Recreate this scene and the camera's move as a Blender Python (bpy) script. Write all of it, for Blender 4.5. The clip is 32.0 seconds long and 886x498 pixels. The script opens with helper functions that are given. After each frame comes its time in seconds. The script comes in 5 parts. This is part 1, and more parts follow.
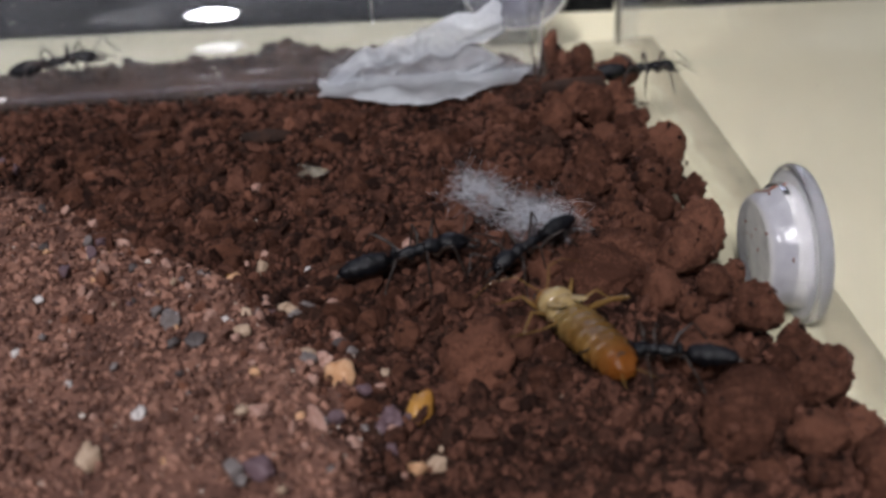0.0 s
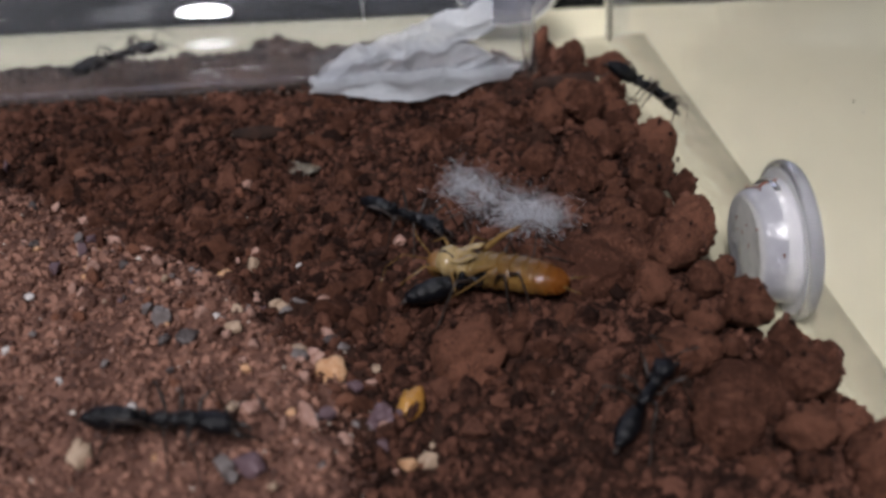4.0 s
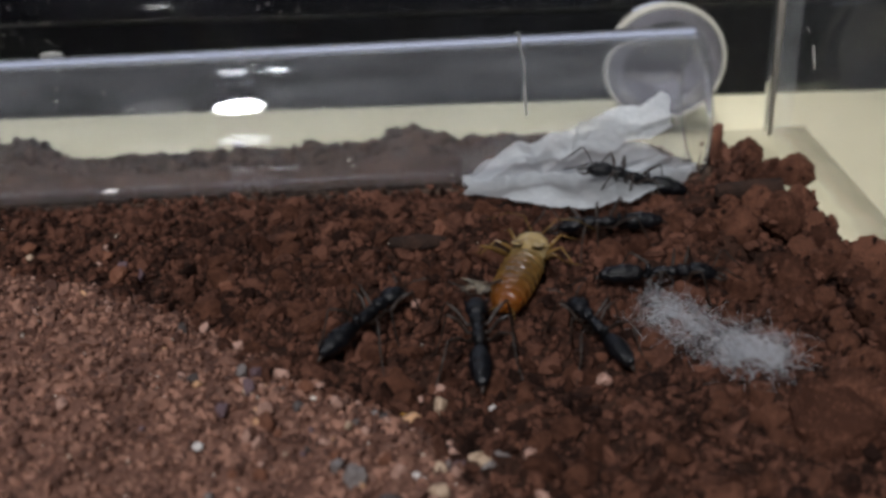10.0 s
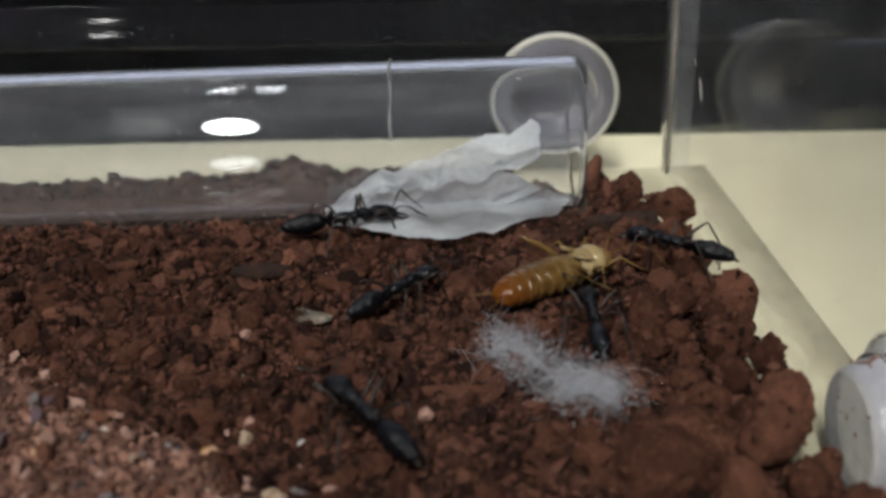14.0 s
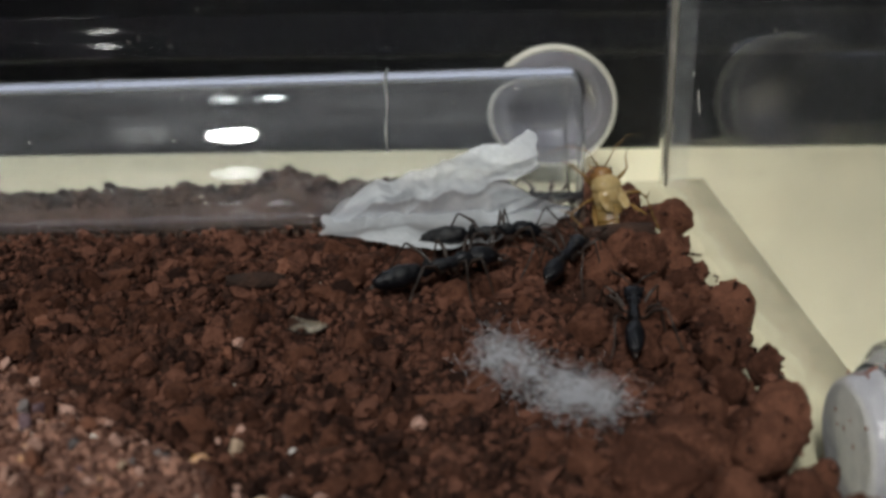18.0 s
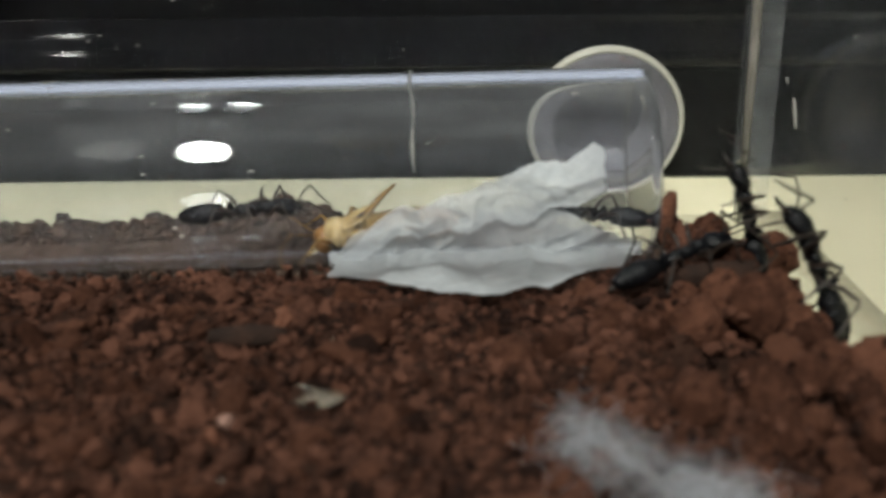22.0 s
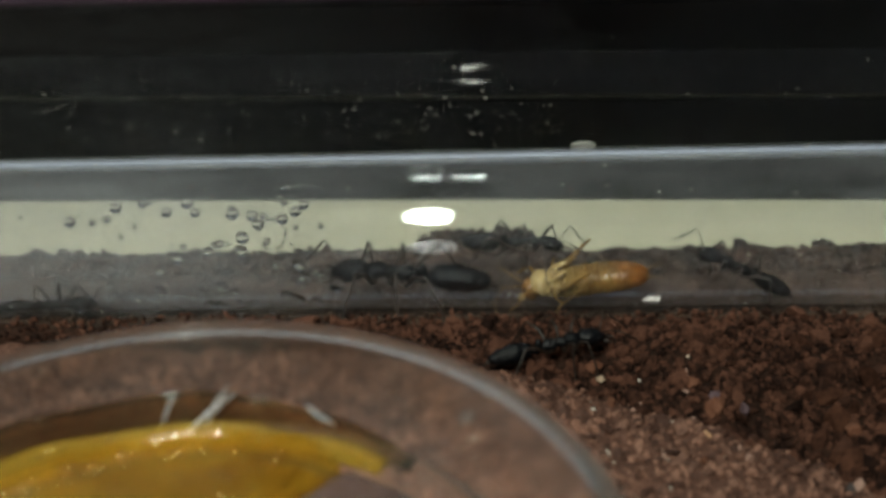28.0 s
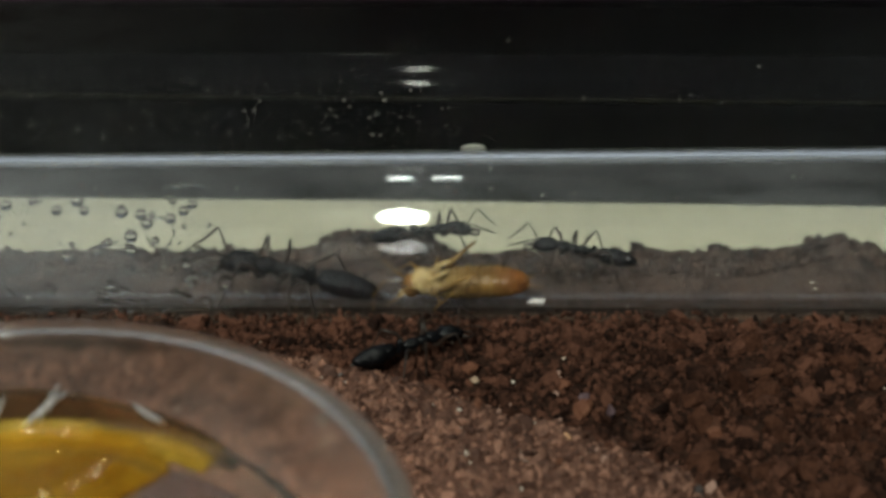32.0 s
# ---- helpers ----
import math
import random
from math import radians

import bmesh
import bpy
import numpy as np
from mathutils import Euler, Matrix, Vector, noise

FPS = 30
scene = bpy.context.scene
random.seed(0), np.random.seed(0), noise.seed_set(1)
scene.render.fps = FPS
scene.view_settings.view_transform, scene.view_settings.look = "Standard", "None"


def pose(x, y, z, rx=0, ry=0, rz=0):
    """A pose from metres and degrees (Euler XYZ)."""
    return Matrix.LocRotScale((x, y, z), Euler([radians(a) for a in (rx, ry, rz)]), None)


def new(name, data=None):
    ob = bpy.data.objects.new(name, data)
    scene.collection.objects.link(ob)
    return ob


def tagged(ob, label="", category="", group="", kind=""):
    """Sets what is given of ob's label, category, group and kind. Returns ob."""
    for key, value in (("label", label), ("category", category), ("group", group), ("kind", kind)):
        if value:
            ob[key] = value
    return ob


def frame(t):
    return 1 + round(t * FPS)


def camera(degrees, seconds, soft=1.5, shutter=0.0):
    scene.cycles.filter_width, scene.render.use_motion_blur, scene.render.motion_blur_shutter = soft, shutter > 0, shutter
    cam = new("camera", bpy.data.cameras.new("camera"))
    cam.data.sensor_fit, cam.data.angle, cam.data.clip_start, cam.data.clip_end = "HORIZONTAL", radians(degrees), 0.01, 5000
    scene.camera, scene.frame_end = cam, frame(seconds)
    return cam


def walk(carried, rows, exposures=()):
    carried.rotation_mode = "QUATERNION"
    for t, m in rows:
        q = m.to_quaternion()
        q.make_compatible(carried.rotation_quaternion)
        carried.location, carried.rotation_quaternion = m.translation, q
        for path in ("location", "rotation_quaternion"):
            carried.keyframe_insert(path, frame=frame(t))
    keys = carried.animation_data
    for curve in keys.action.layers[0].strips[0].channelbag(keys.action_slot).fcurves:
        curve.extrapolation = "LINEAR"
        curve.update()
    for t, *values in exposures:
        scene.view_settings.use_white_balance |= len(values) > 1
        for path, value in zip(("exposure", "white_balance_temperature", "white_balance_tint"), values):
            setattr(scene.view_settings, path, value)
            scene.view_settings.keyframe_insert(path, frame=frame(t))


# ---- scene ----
S = 0.008  # metres in one unit of the plan below: the tube is 2 units, 16 mm, across
cam = camera(38.0, 32.0, soft=3.3, shutter=0.4)
cam.data.dof.use_dof, cam.data.dof.focus_distance, cam.data.dof.aperture_fstop = True, 0.117, 36.0
PATH = [
    (0, -0, 0, 7.6934, 58.415, 2.809, -3.084),
    (0.5, 0.0547, -0.0078, 7.7439, 58.342, 2.854, -3.089),
    (1, 0.0241, -0.0196, 7.7372, 58.355, 2.933, -3.145),
    (1.5, 0.0595, -0.05, 7.7253, 58.507, 2.778, -3.303),
    (2, 0.1045, -0.0697, 7.7236, 58.498, 2.801, -3.322),
    (2.5, 0.1319, -0.039, 7.6828, 58.312, 2.833, -3.321),
    (4.5, -0.1447, 0.0221, 7.6902, 58.264, 2.679, -3.427),
    (5, -0.5004, 0.106, 7.6986, 58.271, 2.809, -3.155),
    (5.5, -0.8787, 0.1871, 7.7529, 58.295, 2.811, -2.943),
    (6, -1.0924, 0.1606, 7.8093, 58.464, 2.756, -2.821),
    (6.5, -1.2025, 0.3021, 7.7596, 58.595, 2.742, -2.604),
    (7, -1.5314, 0.3823, 7.8317, 58.742, 2.709, -2.45),
    (7.5, -1.7676, 0.6377, 7.7433, 58.857, 2.654, -2.501),
    (8, -2.0373, 0.8857, 7.7405, 59.134, 2.629, -2.428),
    (8.5, -2.1701, 1.3084, 7.7809, 59.53, 2.628, -2.25),
    (9, -1.9525, 1.6641, 7.7445, 59.931, 2.555, -2.312),
    (9.5, -1.8742, 1.9055, 7.6725, 60.225, 2.375, -2.243),
    (10, -1.8314, 2.0449, 7.6141, 60.519, 2.147, -2.224),
    (10.5, -1.7632, 2.1371, 7.442, 60.729, 1.912, -2.198),
    (11, -1.4113, 2.2022, 7.3522, 61.12, 1.844, -1.946),
    (11.5, -0.9232, 2.2019, 7.2141, 61.626, 1.7, -1.818),
    (12, -0.495, 2.2406, 7.2287, 61.835, 1.668, -1.913),
    (12.5, -0.3889, 2.2578, 7.2134, 61.978, 1.754, -1.937),
    (13, -0.3453, 2.3118, 7.1368, 62.247, 2.03, -1.583),
    (13.5, -0.1819, 2.388, 6.9829, 62.895, 1.943, -1.481),
    (14, -0.0807, 2.5253, 6.8222, 63.383, 1.519, -1.855),
    (14.5, 0.03, 2.5638, 6.7037, 63.761, 1.374, -1.91),
    (15, 0.0003, 2.5874, 6.6852, 63.561, 1.472, -1.755),
    (15.5, -0.0353, 2.5981, 6.6474, 63.419, 1.521, -1.671),
    (17.5, -0.0818, 2.576, 6.655, 63.537, 1.432, -1.594),
    (18, -0.0121, 2.5612, 6.6788, 64.253, 1.271, -1.65),
    (18.5, 0.1517, 2.5987, 6.6281, 63.849, 1.313, -2.17),
    (19, 0.0534, 2.4973, 6.7065, 64.485, 1.185, -2.64),
    (19.5, 0.0693, 2.4908, 6.7072, 64.671, 1.346, -2.587),
    (20, 0.1316, 4.0669, 6.0073, 64.899, 1.329, -2.429),
    (20.5, 0.3226, 5.9346, 5.1831, 64.954, 1.458, -1.714),
    (21, 0.1393, 5.902, 5.134, 65.923, 0.876, -2.384),
    (21.5, -0.0128, 5.8323, 5.1617, 65.591, 0.686, -2.288),
    (22, -0.6275, 5.6491, 5.175, 66.437, 0.73, -2.739),
    (22.5, -1.7243, 5.241, 5.6331, 66.448, 2.484, -0.036),
    (23, -2.6236, 5.128, 5.7917, 65.826, 2.638, 0.829),
    (23.5, -3.1817, 4.9359, 5.998, 65.799, 3.4, 2.203),
    (24, -3.7957, 4.7291, 6.1486, 65.484, 3.413, 2.254),
    (24.5, -4.5789, 3.7403, 6.8015, 64.622, 3.086, 1.899),
    (26.5, -5.939, 3.6296, 7.1252, 63.523, 2.735, 1.52),
    (27, -5.9587, 3.6767, 7.5278, 63.786, 3.746, 2.603),
    (27.5, -6.6788, 3.7011, 7.7177, 62.967, 3.654, 4.257),
    (28, -6.798, 3.9946, 7.8777, 62.275, 3.51, 5.055),
    (28.5, -6.7988, 4.0603, 7.9894, 62.896, 3.066, 6.114),
    (29, -6.7946, 4.1185, 7.9344, 62.889, 3.082, 6.348),
    (29.5, -6.7714, 4.0925, 7.9661, 63.148, 3.156, 6.271),
    (30, -6.7966, 4.1015, 7.9602, 62.745, 3.152, 6.011),
    (30.5, -6.4291, 4.0227, 7.9425, 62.372, 2.914, 5.312),
    (31, -5.7205, 3.9892, 7.8705, 62.521, 2.82, 5.001),
    (31.5, -5.6782, 3.9535, 7.9119, 62.301, 2.463, 4.408),
    (32, -5.6687, 3.9817, 7.9122, 62.178, 2.535, 4.533),
]
walk(cam, [(t, pose(S * x, S * y, S * z, rx, ry, rz)) for t, x, y, z, rx, ry, rz in PATH],
     ((0, -0.1, 6150, 17), (6, -0.22, 6150, 17), (10, -0.27, 6200, 12), (15, -0.2, 6400, 9), (19, -0.22, 6450, 7), (22, -0.08, 6550, 3), (24, -0.33, 6500, -4), (27, -0.56, 6700, -6), (32, -0.57, 6750, -5)))

# ---- light: a closed room with one long ceiling lamp ----
world = bpy.data.worlds.new("room_air")
scene.world = world
world.use_nodes = True
world.node_tree.nodes["Background"].inputs[0].default_value = (0.8, 0.88, 1.0, 1)
world.node_tree.nodes["Background"].inputs[1].default_value = 0.02
scene.view_settings.exposure = 0.0

lamp = new("lamp_light", bpy.data.lights.new("lamp_light", "AREA"))
lamp.data.shape, lamp.data.size, lamp.data.size_y, lamp.data.energy = "ELLIPSE", 0.075, 0.75, 38.5
lamp.data.color = (1.0, 0.97, 0.93)
lamp.matrix_world = pose(-0.30, -1.12, 1.5, 40)
for x in (-0.27, -0.205):
    spot = new("spot_light", bpy.data.lights.new("spot_light", "AREA"))
    spot.data.shape, spot.data.size, spot.data.size_y, spot.data.energy = "ELLIPSE", 0.04, 0.12, 1.1
    spot.data.color = (0.94, 0.97, 1.0)
    spot.matrix_world = pose(x, 0.70, 1.6, -18)


# ---- materials ----
def material(name, colour, rough=0.6, metal=0.0, second=None, scale=6.0, fine=0.0, bump=0.0, transmission=0.0, ior=1.45,
             coat=0.0, island=0.0, objects=0.0, alpha=1.0, specular=0.5, subsurface=0.0, dots=None, emission=0.0):
    """A surface with two scales of variation; scale is in cycles for each unit of the plan."""
    m = bpy.data.materials.new(name)
    m.use_nodes = True
    nodes, links = m.node_tree.nodes, m.node_tree.links
    b = nodes["Principled BSDF"]
    b.inputs["Base Color"].default_value = (*colour, 1)
    b.inputs["Roughness"].default_value, b.inputs["Metallic"].default_value = rough, metal
    b.inputs["Transmission Weight"].default_value, b.inputs["IOR"].default_value = transmission, ior
    b.inputs["Coat Weight"].default_value, b.inputs["Alpha"].default_value = coat, alpha
    b.inputs["Specular IOR Level"].default_value = specular
    b.inputs["Subsurface Weight"].default_value = subsurface
    b.inputs["Subsurface Radius"].default_value = (S * 0.4, S * 0.25, S * 0.1)
    if emission:
        b.inputs["Emission Color"].default_value, b.inputs["Emission Strength"].default_value = (*colour, 1), emission
    if second is None and not bump:
        return m
    coords = nodes.new("ShaderNodeTexCoord")
    large, small = nodes.new("ShaderNodeTexNoise"), nodes.new("ShaderNodeTexNoise")
    large.inputs["Scale"].default_value, large.inputs["Detail"].default_value = scale / S, 3
    small.inputs["Scale"].default_value, small.inputs["Detail"].default_value = scale * 7 / S, 4
    for node in (large, small):
        links.new(coords.outputs["Object"], node.inputs["Vector"])
    if second is not None:
        both = nodes.new("ShaderNodeMath")
        both.operation = "MULTIPLY_ADD"
        links.new(small.outputs["Fac"], both.inputs[0])
        both.inputs[1].default_value = 0.6 + fine
        half = nodes.new("ShaderNodeMath")
        half.operation = "MULTIPLY_ADD"
        links.new(large.outputs["Fac"], half.inputs[0])
        half.inputs[1].default_value, half.inputs[2].default_value = 1.2, -0.4 - fine / 2
        links.new(half.outputs[0], both.inputs[2])
        last = both.outputs[0]
        for amount, kind, slot in ((island, "ShaderNodeNewGeometry", "Random Per Island"), (objects, "ShaderNodeObjectInfo", "Random")):
            if amount:
                source, add = nodes.new(kind), nodes.new("ShaderNodeMath")
                add.operation = "MULTIPLY_ADD"
                links.new(source.outputs[slot], add.inputs[0])
                add.inputs[1].default_value = amount
                links.new(last, add.inputs[2])
                shift = nodes.new("ShaderNodeMath")
                shift.operation = "SUBTRACT"
                links.new(add.outputs[0], shift.inputs[0])
                shift.inputs[1].default_value = amount / 2
                last = shift.outputs[0]
        ramp = nodes.new("ShaderNodeValToRGB")
        ramp.color_ramp.elements[0].position, ramp.color_ramp.elements[1].position = 0.2, 0.85
        ramp.color_ramp.elements[0].color, ramp.color_ramp.elements[1].color = (*colour, 1), (*second, 1)
        links.new(last, ramp.inputs["Fac"])
        result = ramp.outputs["Color"]
        if dots is not None:
            cells = nodes.new("ShaderNodeTexVoronoi")
            cells.inputs["Scale"].default_value = dots[1] / S
            links.new(coords.outputs["Object"], cells.inputs["Vector"])
            split = nodes.new("ShaderNodeSeparateColor")
            links.new(cells.outputs["Color"], split.inputs[0])
            pick = nodes.new("ShaderNodeMath")
            pick.operation = "GREATER_THAN"
            pick.inputs[1].default_value = dots[2]
            links.new(split.outputs[0], pick.inputs[0])
            mix = nodes.new("ShaderNodeMix")
            mix.data_type = "RGBA"
            links.new(pick.outputs[0], mix.inputs[0])
            links.new(result, mix.inputs[6])
            mix.inputs[7].default_value = (*dots[0], 1)
            result = mix.outputs[2]
        links.new(result, b.inputs["Base Color"])
    if bump:
        relief = nodes.new("ShaderNodeBump")
        relief.inputs["Strength"].default_value, relief.inputs["Distance"].default_value = min(1.0, bump), 0.05 * S
        links.new(small.outputs["Fac"], relief.inputs["Height"])
        links.new(relief.outputs["Normal"], b.inputs["Normal"])
    return m


SOIL = material("red_soil", (0.014, 0.0071, 0.005), 0.9, second=(0.060, 0.029, 0.0195), scale=2.0, fine=0.3, bump=1.0, specular=0.15)
CRUMB = material("red_crumbs", (0.016, 0.0072, 0.005), 0.88, second=(0.136, 0.060, 0.0395), scale=2.5, fine=0.3, bump=1.0, island=0.7, specular=0.15)
CLOD = material("red_clods", (0.060, 0.0252, 0.016), 0.9, second=(0.190, 0.083, 0.052), scale=2.2, fine=1.1, bump=1.0, objects=0.6, specular=0.12)
# soil by the tube: crumbs darker than elsewhere, shade under the glass painted in
SHADED_SOIL = material("shaded_soil", (0.016, 0.0088, 0.0058), 0.6, second=(0.072, 0.042, 0.027), scale=2.0, fine=0.3, bump=1.0, specular=0.3, island=0.5)
SAND = material("brown_sand", (0.085, 0.041, 0.030), 0.85, second=(0.235, 0.120, 0.086), scale=2.2, fine=0.4, bump=1.0, specular=0.25)
GRAIN = material("sand_grains", (0.072, 0.034, 0.0245), 0.65, second=(0.325, 0.170, 0.120), scale=2.0, fine=0.3, bump=0.6, island=0.85, specular=0.3)
PALE = material("pale_grains", (0.42, 0.30, 0.22), 0.5, second=(0.75, 0.68, 0.6), scale=3.0, island=0.8, bump=0.4)


def filmed_glass(name, colour, dust, ior=1.45, scale=1.2, rough=0.012):
    """Clear glass under an uneven film: dust, and on some parts painted haze or shade."""
    m = material(name, colour, rough, transmission=1.0, ior=ior)
    nodes, links = m.node_tree.nodes, m.node_tree.links
    film, mix, grain, ramp, coords = (nodes.new("ShaderNode" + k) for k in ("BsdfDiffuse", "MixShader", "TexNoise", "MapRange", "TexCoord"))
    film.inputs[0].default_value = (0.62, 0.65, 0.68, 1)
    grain.inputs["Scale"].default_value, grain.inputs["Detail"].default_value = scale / S, 6
    ramp.inputs["From Min"].default_value, ramp.inputs["From Max"].default_value = 0.35, 0.75
    ramp.inputs["To Min"].default_value, ramp.inputs["To Max"].default_value = dust * 0.5, dust * 1.7
    links.new(coords.outputs["Object"], grain.inputs["Vector"])
    links.new(grain.outputs["Fac"], ramp.inputs["Value"])
    links.new(ramp.outputs[0], mix.inputs[0])
    links.new(nodes["Principled BSDF"].outputs[0], mix.inputs[1])
    links.new(film.outputs[0], mix.inputs[2])
    links.new(mix.outputs[0], nodes["Material Output"].inputs[0])
    return m


GLASS = filmed_glass("tube_glass", (0.79, 0.80, 0.83), 0.011, 1.5, scale=3.5)
HAZY = filmed_glass("hazy_acrylic", (0.99, 0.99, 0.99), 0.001, 1.16)


def film_ramp(m, axis, low, high, amount, scale):
    """Film denser towards one end of an axis: condensation, and painted haze and shade."""
    nodes, links = m.node_tree.nodes, m.node_tree.links
    mix = nodes["Mix Shader"]
    before = mix.inputs[0].links[0].from_socket
    coords, split, ramp, streak, stretch, patch, times, add = (nodes.new("ShaderNode" + k) for k in ("TexCoord", "SeparateXYZ", "MapRange", "TexNoise", "Mapping", "MapRange", "Math", "Math"))
    times.operation, add.operation = "MULTIPLY", "MULTIPLY_ADD"
    stretch.inputs["Scale"].default_value = (0.25, 1.0, 1.0)
    streak.inputs["Scale"].default_value, streak.inputs["Detail"].default_value, streak.inputs["Roughness"].default_value = scale / S, 7, 0.7
    ramp.inputs["From Min"].default_value, ramp.inputs["From Max"].default_value = low * S, high * S
    links.new(coords.outputs["Object"], split.inputs[0])
    links.new(coords.outputs["Object"], stretch.inputs[0])
    links.new(stretch.outputs[0], streak.inputs["Vector"])
    links.new(split.outputs[axis], ramp.inputs["Value"])
    links.new(ramp.outputs[0], times.inputs[0])
    patch.inputs["From Min"].default_value, patch.inputs["From Max"].default_value = 0.38, 0.66
    patch.inputs["To Min"].default_value, patch.inputs["To Max"].default_value = 0.12, 1.0
    links.new(streak.outputs["Fac"], patch.inputs["Value"])
    links.new(patch.outputs[0], times.inputs[1])
    links.new(times.outputs[0], add.inputs[0])
    add.inputs[1].default_value = amount
    links.new(before, add.inputs[2])
    links.new(add.outputs[0], mix.inputs[0])


# condensation on the upper glass, with blue-grey reflections put into the film
film_ramp(GLASS, 2, 0.25, 0.7, 0.06, 2.4)
# condensation at the tube's wet end
film_ramp(GLASS, 0, -9.2, -12.5, 0.075, 5.0)
# haze painted into the back wall's film, denser to the right
film_ramp(HAZY, 0, -6.0, 2.0, 0.009, 0.5)
# dust on the back wall's left end, with a reflection's haze put in
film_ramp(HAZY, 0, -8.0, -12.5, 0.016, 4.0)
ACRYLIC = material("acrylic", (0.99, 0.99, 0.99), 0.015, transmission=1.0, ior=1.2, specular=0.3)
# side wall: its pale film stands in for hazy grey reflections
THIN = filmed_glass("thin_acrylic", (0.99, 0.99, 0.99), 0.034, 1.14)
SAWN = filmed_glass("sawn_acrylic", (0.95, 0.95, 0.95), 0.05, 1.08, scale=2.5)
# floor of the box, duller than the table: the side wall's shadow is painted in
BOARD = material("cream_board", (0.39, 0.365, 0.25), 0.6, second=(0.46, 0.43, 0.30), scale=0.3, bump=0.05)
GLUE = material("glue_joint", (0.26, 0.24, 0.20), 0.4, second=(0.48, 0.45, 0.40), scale=3.0, transmission=0.6, ior=1.2, bump=0.5)
# brown film whose gradient paints a soft shadow beside the wall
EDGE_SHADE = filmed_glass("edge_shade", (0.99, 0.99, 0.99), 0.10, 1.01, scale=1.5)
EDGE_SHADE.node_tree.nodes["Diffuse BSDF"].inputs[0].default_value = (0.17, 0.145, 0.095, 1)
film_ramp(EDGE_SHADE, 1, -0.5, -0.04, 0.8, 0.25)
TABLE = material("cream_laminate", (0.58, 0.555, 0.39), 0.35, second=(0.66, 0.63, 0.455), scale=0.15, fine=0.2, bump=0.05)
BLACK = material("black_plastic", (0.0010, 0.0010, 0.0012), 0.4, second=(0.0022, 0.0022, 0.0027), scale=0.6, bump=0.05, specular=0.04)
GLOSSY = material("glossy_black", (0.0025, 0.0025, 0.003), 0.03, second=(0.005, 0.005, 0.006), scale=0.6, specular=0.3)
PURPLE = material("purple_cloth", (0.013, 0.0012, 0.011), 0.85, second=(0.022, 0.002, 0.017), scale=2.0, bump=0.3)
DAYLIGHT = material("daylight_pane", (0.74, 0.80, 1.0), 0.4, emission=0.45)
PLASTER = material("wall_paint", (0.14, 0.14, 0.15), 0.9, second=(0.18, 0.18, 0.19), scale=0.02)
PLUG = material("plug_plastic", (0.52, 0.51, 0.56), 0.25, second=(0.70, 0.70, 0.73), scale=0.9, fine=0.3, bump=0.12, transmission=0.82, ior=1.25)
CLOUDY = material("cloudy_plastic", (0.66, 0.67, 0.72), 0.14, second=(0.84, 0.84, 0.88), scale=0.9, fine=0.3, bump=0.35, transmission=0.6, ior=1.35)
CLEAR_RIM = material("clear_rim", (0.75, 0.76, 0.78), 0.12, second=(0.86, 0.86, 0.87), scale=2.0, transmission=0.9, ior=1.3)
RUST = material("rust_stain", (0.10, 0.025, 0.012), 0.85, second=(0.24, 0.08, 0.04), scale=6.0, bump=0.6)
RIM = material("rim_plastic", (0.42, 0.41, 0.35), 0.35, second=(0.52, 0.51, 0.44), scale=2.0, bump=0.05)


# ---- shapes; all in units of the plan ----
def part(name, bm, mat, parent=None, label="", smooth_faces=True, at=None):
    """Links a bmesh as one mesh object, in units of the plan, under parent."""
    me = bpy.data.meshes.new(name)
    bmesh.ops.scale(bm, vec=(S, S, S), verts=bm.verts)
    bm.to_mesh(me)
    bm.free()
    me.materials.append(mat)
    if smooth_faces:
        me.polygons.foreach_set("use_smooth", [True] * len(me.polygons))
    ob = new(name, me)
    ob.parent = parent
    if at is not None:
        ob.matrix_basis = at
    if label:
        ob["label"] = label
    return ob


def place(x, y, z, rx=0, ry=0, rz=0):
    return pose(S * x, S * y, S * z, rx, ry, rz)


def empty(name, m=None):
    ob = new(name)
    ob.empty_display_size = S
    if m is not None:
        ob.matrix_basis = m
    return ob


def box(x0, y0, z0, x1, y1, z1, bevel=0.0):
    bm = bmesh.new()
    bmesh.ops.create_cube(bm, size=1)
    bmesh.ops.scale(bm, vec=(x1 - x0, y1 - y0, z1 - z0), verts=bm.verts)
    bmesh.ops.translate(bm, vec=((x0 + x1) / 2, (y0 + y1) / 2, (z0 + z1) / 2), verts=bm.verts)
    if bevel:
        bmesh.ops.bevel(bm, geom=bm.edges[:], offset=bevel, segments=2, affect="EDGES")
    return bm


